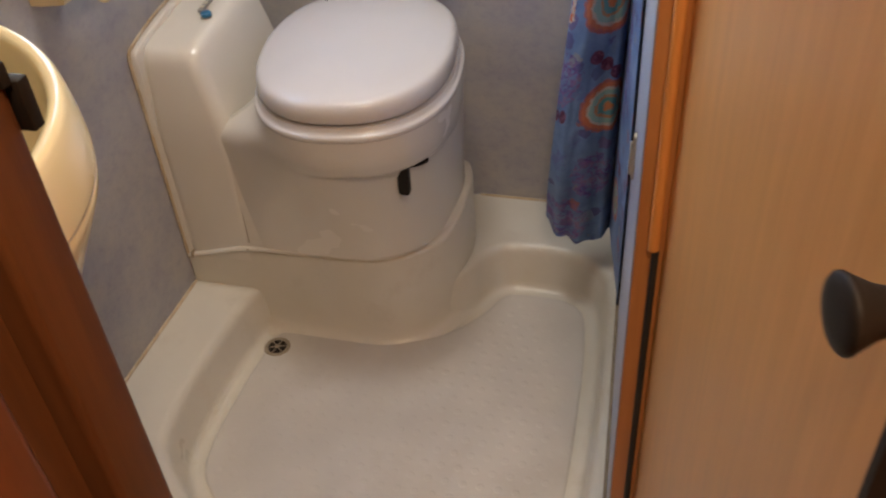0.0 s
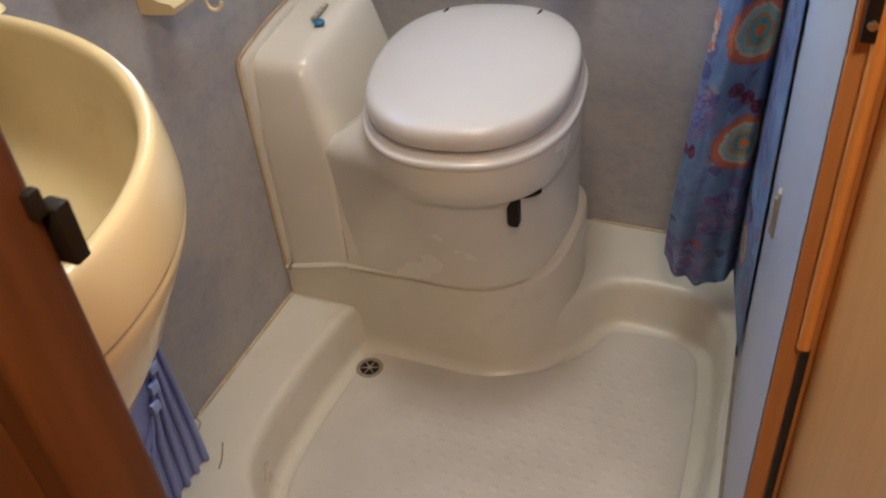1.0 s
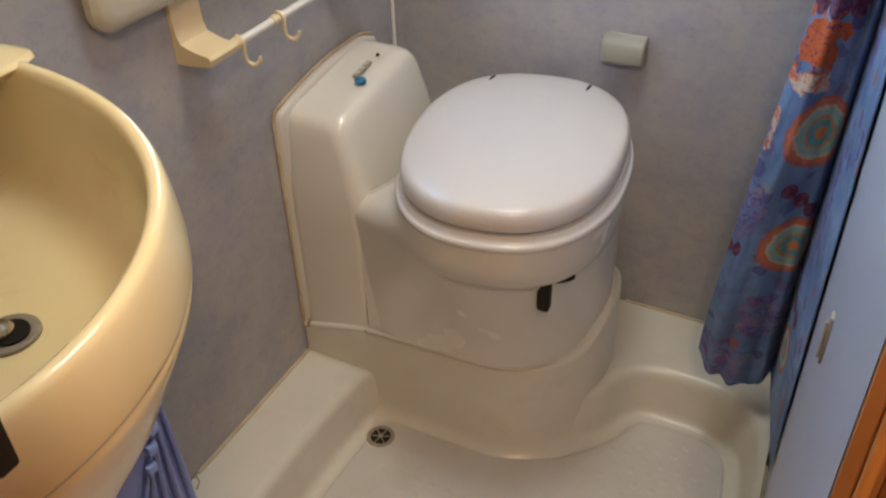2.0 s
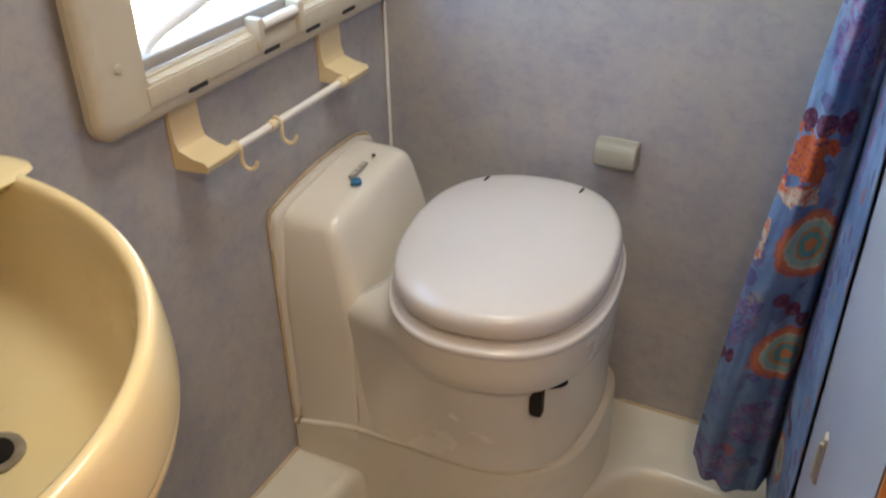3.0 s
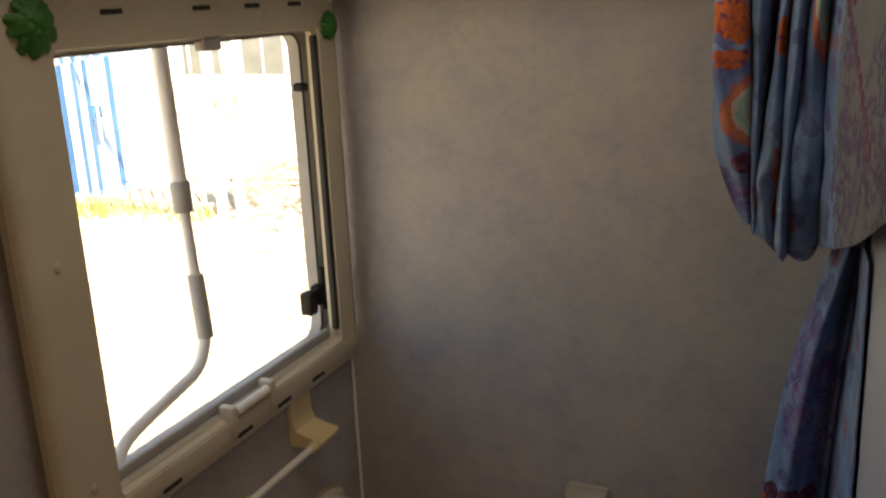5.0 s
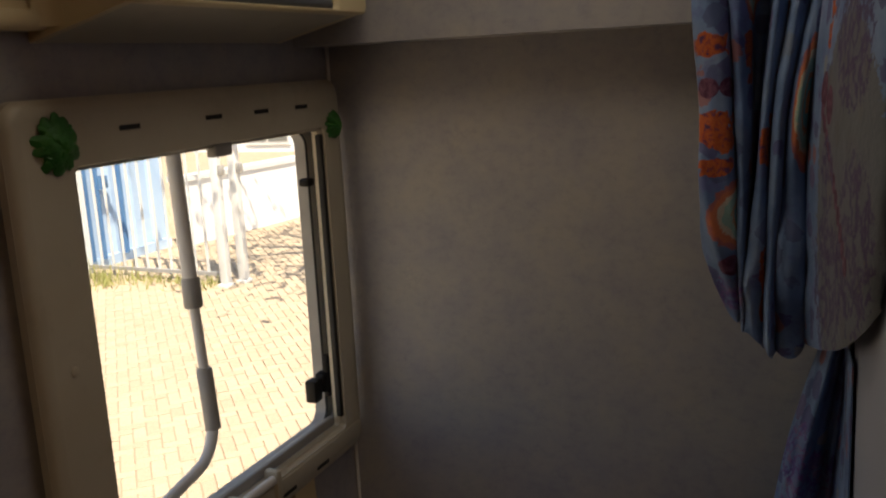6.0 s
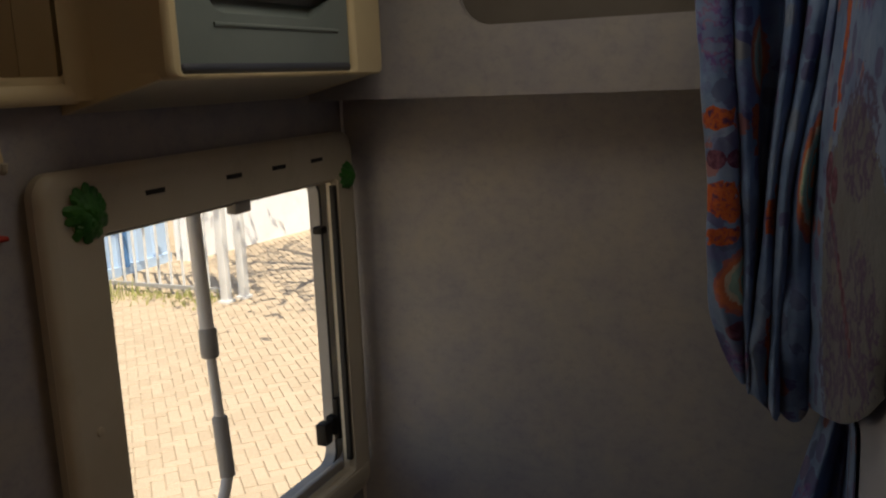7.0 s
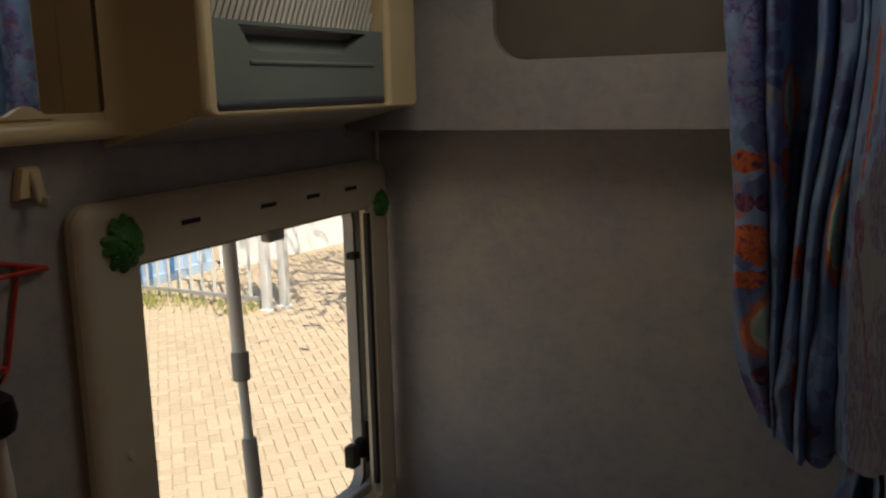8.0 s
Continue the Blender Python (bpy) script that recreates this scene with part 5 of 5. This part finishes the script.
def build_hall_door():
    """The leaf stands open into the hall, hinged at the jamb."""
    leaf = thing("shower_door", (0.895, -0.905, 0), "tan veneered door with a black knob, standing open", "door")
    way = Vector((0.263, -0.965, 0.0))
    out = Vector((-0.965, -0.263, 0.0))
    start = Vector((0.8945, -0.888, 0.0))

    def slab(s0, s1, d0, d1, z0, z1):
        bm = bmesh.new()
        foot = [start + way * s + out * d for s, d in ((s0, d0), (s1, d0), (s1, d1), (s0, d1))]
        return loft(bm, [[(p.x, p.y, z) for p in foot] for z in (z0, z1)])

    part("leaf", slab(0.0, 0.385, -0.022, 0.0, 0.02, 1.85), BEECH, leaf)
    part("edge_strip", slab(0.385, 0.391, -0.0225, 0.0005, 0.02, 1.85), BLACK, leaf, "black edge strip")
    base = start + way * 0.376
    part("knob", turned(bmesh.new(), [(0.013, 0.0), (0.0115, 0.003), (0.0108, 0.008), (0.0110, 0.012), (0.0125, 0.018), (0.0168, 0.0265), (0.0186, 0.0295), (0.0186, 0.0308), (0.017, 0.0322), (0.010, 0.0332), (0.002, 0.0335)], (base.x, base.y, 0.978), out, 26), BLACK, leaf, "round black knob", soft=60)
    return leaf


build_hall_door()


def build_lamps():
    lamp = thing("ceiling_lamp", (1.05, -1.64, CEILING), "round warm ceiling lamp in the hall", "lamp")
    part("base", turned(bmesh.new(), [(0.15, 0.0), (0.15, 0.015), (0.145, 0.022)], (1.05, -1.64, CEILING - 0.0225), sides=32), WHITE, lamp)
    # Roof light out of view; its opaque cover lets no sky in.
    hatch = thing("roof_light", (0.45, -0.48, CEILING), "white framed roof light, unseen, inferred from overhead shadows", "roof light")
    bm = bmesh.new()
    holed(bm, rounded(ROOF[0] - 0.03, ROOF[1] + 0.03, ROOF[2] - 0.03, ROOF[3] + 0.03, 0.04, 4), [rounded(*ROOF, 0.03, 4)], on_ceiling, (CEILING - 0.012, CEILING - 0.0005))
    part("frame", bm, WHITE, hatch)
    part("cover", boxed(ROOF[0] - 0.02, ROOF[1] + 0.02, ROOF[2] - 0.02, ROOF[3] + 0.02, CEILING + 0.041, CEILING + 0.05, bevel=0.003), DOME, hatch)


build_lamps()


# ---- outside ----
GROUND = -0.70
bm = bmesh.new()
bmesh.ops.create_grid(bm, x_segments=2, y_segments=2, size=400.0, matrix=Matrix.Translation((0, 0, GROUND - 0.012)))
solo("ground", bm, JOINT, (0, 0, GROUND), "sandy ground under the paving", "ground", "structure")


def build_railing():
    fence = thing("railing_fence", (-7.0, 6.3, GROUND), "white painted steel railing fence beside the yard", "fence")
    y, z0, z1 = 6.3, GROUND + 0.09, GROUND + 2.1
    for z in (z0, z1):
        part("rail", boxed(-7.2, -5.17, y - 0.02, y + 0.02, z - 0.02, z + 0.02), GREY if z == z0 else STEEL, fence)
    x = -7.15
    while x < -5.2:
        part("bar", boxed(x - 0.011, x + 0.011, y - 0.011, y + 0.011, z0, z1), STEEL, fence)
        x += 0.17
    for x in (-7.2,):
        part("post", boxed(x - 0.03, x + 0.03, y - 0.03, y + 0.03, GROUND - 0.02, z1 + 0.04), STEEL, fence)
    return fence


build_railing()


def build_gate_post():
    post = thing("gate_post", (-5.11, 6.15, GROUND), "white painted square steel gate post", "gate post", "gate posts")
    part("shaft", boxed(-5.155, -5.065, 6.105, 6.195, GROUND - 0.02, GROUND + 2.3, bevel=0.008), STEEL, post)
    part("foot", boxed(-5.175, -5.045, 6.085, 6.215, GROUND - 0.005, GROUND + 0.03, bevel=0.004), STEEL, post)
    part("bracket", boxed(-5.065, -5.01, 6.12, 6.18, GROUND + 1.2, GROUND + 1.3, bevel=0.004), GREY, post)
    return post


post = build_gate_post()
copy_thing(post, pose(-5.04, 6.37, GROUND))


def build_container():
    shed = thing("blue_container", (-8.5, 6.0, GROUND), "pale blue corrugated steel container behind the fence", "container")
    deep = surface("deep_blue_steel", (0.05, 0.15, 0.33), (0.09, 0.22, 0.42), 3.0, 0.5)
    for k in range(11):
        y = 3.9 + 0.36 * k
        bm = bmesh.new()
        prof = [(-7.36, y), (-7.36, y + 0.08), (-7.31, y + 0.12), (-7.31, y + 0.22), (-7.36, y + 0.26), (-7.36, y + 0.36), (-7.42, y + 0.36), (-7.42, y)]
        loft(bm, [[(a, b, z) for a, b in prof] for z in (GROUND + 0.12, GROUND + 2.45)])
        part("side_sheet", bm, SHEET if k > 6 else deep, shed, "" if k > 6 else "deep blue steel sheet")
    part("bottom_rail", boxed(-7.44, -7.29, 3.9, 7.86, GROUND - 0.01, GROUND + 0.12), SHEET, shed)
    part("top_rail", boxed(-7.44, -7.29, 3.9, 7.86, GROUND + 2.45, GROUND + 2.6), SHEET, shed)
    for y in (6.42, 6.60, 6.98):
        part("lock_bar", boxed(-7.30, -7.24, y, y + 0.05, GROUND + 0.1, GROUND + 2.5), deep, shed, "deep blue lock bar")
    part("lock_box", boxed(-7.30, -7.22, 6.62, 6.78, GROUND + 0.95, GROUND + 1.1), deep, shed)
    part("end_sheet", boxed(-9.9, -7.42, 7.80, 7.86, GROUND, GROUND + 2.6), SHEET, shed)
    part("roof", boxed(-9.9, -7.30, 3.9, 7.86, GROUND + 2.6, GROUND + 2.65), SHEET, shed)
    return shed


build_container()


def build_low_wall():
    wall = thing("low_wall", (-7.0, 11.0, GROUND), "low white rendered yard wall", "wall")
    bm = loft(bmesh.new(), [[(-7.25, 7.9, z), (-7.05, 7.9, z), (-6.35, 13.5, z), (-6.55, 13.5, z)] for z in (GROUND - 0.05, GROUND + 0.86)])
    part("body", bm, RENDERED, wall)
    bm = loft(bmesh.new(), [[(-7.28, 7.88, z), (-7.02, 7.88, z), (-6.32, 13.52, z), (-6.58, 13.52, z)] for z in (GROUND + 0.861, GROUND + 0.93)])
    part("coping", bm, STEEL, wall)
    return wall


build_low_wall()


def build_far_building():
    house = thing("far_building", (-14, 16, GROUND), "pale rendered building beyond the yard wall", "building")
    part("wall", boxed(-24.0, -4.0, 20.0, 20.4, GROUND - 0.05, GROUND + 5.6), RENDERED, house)
    part("roof", boxed(-24.2, -3.8, 19.8, 27.0, GROUND + 5.6, GROUND + 5.8), GREY, house)
    glass_dark = surface("window_glass", (0.13, 0.14, 0.13), (0.22, 0.22, 0.20), 0.9, 0.08)
    for x in (-23.2, -21.1, -19.0, -16.9, -14.8, -12.7, -10.6, -8.5):
        w = part("window", boxed(x, x + 1.5, 19.95, 19.998, GROUND + 0.2, GROUND + 2.5), STEEL, house)
        part("pane", boxed(x + 0.08, x + 0.71, 19.93, 19.948, GROUND + 0.3, GROUND + 2.42), glass_dark, w)
        part("pane", boxed(x + 0.79, x + 1.42, 19.93, 19.948, GROUND + 0.3, GROUND + 2.42), glass_dark, w)
    return house


build_far_building()


def build_tree():
    tree = thing("yard_tree", (-3.3, 6.7, GROUND), "leafy yard tree that shades the paving", "tree")
    rng = random.Random(5)
    base = Vector((-3.3, 6.7, GROUND))
    part("trunk", tubed(smooth_path([base + Vector((0, 0, -0.1)), base + Vector((0.05, 0, 1.5)), base + Vector((0, 0.1, 3.2)), base + Vector((0.1, 0, 4.6))], 4), [0.17 - 0.01 * k for k in range(13)], 10), BARK, tree)
    tips = []
    for k in range(9):
        a = 2 * math.pi * k / 9
        tip = base + Vector((1.7 * math.cos(a) * rng.uniform(0.6, 1), 1.7 * math.sin(a) * rng.uniform(0.6, 1), rng.uniform(3.6, 5.4)))
        tips.append(tip)
        part("limb", tubed(smooth_path([base + Vector((0, 0, 2.4 + 0.15 * k)), (base + Vector((0, 0, 3.2)) + tip) / 2 + Vector((0, 0, 0.3)), tip], 3), [0.07, 0.06, 0.055, 0.05, 0.04, 0.03, 0.015], 7), BARK, tree)
    bm = bmesh.new()
    for tip in tips:
        for k in range(230):
            c = tip + Vector((rng.gauss(0, 0.55), rng.gauss(0, 0.55), rng.gauss(0, 0.4)))
            m = Matrix.Translation(c) @ Euler((rng.uniform(0, 6), rng.uniform(0, 6), rng.uniform(0, 6))).to_matrix().to_4x4()
            s = rng.uniform(0.05, 0.1)
            vs = [bm.verts.new(m @ Vector(p)) for p in ((-s, 0, 0), (0, -0.45 * s, 0.1 * s), (s, 0, 0), (0, 0.45 * s, 0.1 * s))]
            bm.faces.new(vs)
    tagged(part("crown", bm, LEAF, tree), kind="stuff")
    return tree


build_tree()


def build_weeds():
    bm = bmesh.new()
    rng = random.Random(8)
    for k in range(420):
        x = rng.uniform(-7.25, -5.2)
        y = 6.28 - abs(rng.gauss(0, 0.22)) - (0.35 * rng.random() if x < -6.4 else 0)
        h = rng.uniform(0.03, 0.16) * (1.6 if x < -6.4 else 0.8)
        a, lean = rng.uniform(0, 6.28), rng.uniform(0, 0.06)
        w = rng.uniform(0.006, 0.014)
        dx, dy = math.cos(a), math.sin(a)
        p = [(x - w * dx, y - w * dy, GROUND - 0.01), (x + w * dx, y + w * dy, GROUND - 0.01), (x + lean * dy + 0.7 * w * dx, y + lean * dx, GROUND + 0.6 * h), (x + 1.6 * lean * dy, y + 1.6 * lean * dx, GROUND + h)]
        vs = [bm.verts.new(q) for q in p]
        bm.faces.new((vs[0], vs[1], vs[2]))
        bm.faces.new((vs[0], vs[2], vs[3]))
    solo("weeds", bm, WEED, (-7, 6.2, GROUND), "yellow-green weeds along the fence foot", "weeds", "stuff")


build_weeds()


# ---- paving: herringbone bricks, the nearest as pieces of their own ----
def paving_bricks():
    paved = tagged(thing("paving", (-4, 3, GROUND), "tan herringbone brick paving of a sunny yard", "paving"), kind="structure")
    L, W = 0.166, 0.083
    rng = random.Random(3)

    def brick_data(name, lx, ly):
        bm = boxed(-lx / 2 + 0.0035, lx / 2 - 0.0035, -ly / 2 + 0.0035, ly / 2 - 0.0035, -0.03, 0.0)
        bmesh.ops.bevel(bm, geom=[e for e in bm.edges if all(v.co.z > -0.001 for v in e.verts)], offset=0.003, segments=1, affect="EDGES")
        data = bpy.data.meshes.new(name)
        bm.to_mesh(data)
        bm.free()
        data.materials.append(PAVER)
        return data

    shapes = {"x": brick_data("brick_across", L, W), "y": brick_data("brick_along", W, L)}
    turn = Matrix.Rotation(radians(44), 3, "Z")
    pieces = []
    n = 100
    for a in range(-n, n):
        for b in range(-n, n):
            k = (a - b) % 4
            if k == 0:
                pieces.append((a + 1.0, b + 0.5, "x"))
            elif k == 3:
                pieces.append((a + 0.5, b + 1.0, "y"))
    near, rest = [], []
    for a, b, way in pieces:
        p = turn @ Vector((a * W, b * W, 0)) + Vector((-5.2, 5.2, 0))
        if not (-11.5 < p.x < -1.0 and 0.3 < p.y < 11.8):
            continue
        (near if -3.5 < p.x < -1.9 and 1.7 < p.y < 4.0 else rest).append((p, way))
    near.sort(key=lambda q: (q[0] - Vector((-1.9, 1.8, 0))).length)
    rest += near[300:]
    flat = turn.to_4x4()
    for p, way in near[:300]:
        ob = new("brick", shapes[way])
        ob.parent = paved
        ob.matrix_basis = Matrix.Translation(Vector((p.x, p.y, GROUND + rng.uniform(-0.003, 0.002))) - paved.location) @ flat
    verts, faces = [], []
    for p, way in rest:
        lx, ly = ((L, W) if way == "x" else (W, L))
        z = GROUND + rng.uniform(-0.003, 0.002)
        s = len(verts)
        for inset, dz in ((0.0035, -0.02), (0.0035, -0.003), (0.0065, 0.0)):
            for sx, sy in ((-1, -1), (1, -1), (1, 1), (-1, 1)):
                q = turn @ Vector((sx * (lx / 2 - inset), sy * (ly / 2 - inset), 0))
                verts.append((p.x + q.x - paved.location.x, p.y + q.y - paved.location.y, z + dz - paved.location.z))
        for r in (0, 4):
            for k in range(4):
                faces.append((s + r + k, s + r + (k + 1) % 4, s + r + 4 + (k + 1) % 4, s + r + 4 + k))
        faces.append((s + 8, s + 9, s + 10, s + 11))
    data = bpy.data.meshes.new("far_bricks")
    data.from_pydata(verts, [], faces)
    data.materials.append(PAVER)
    ob = new("far_bricks", data)
    ob.parent = paved
    tagged(ob, kind="stuff")


paving_bricks()
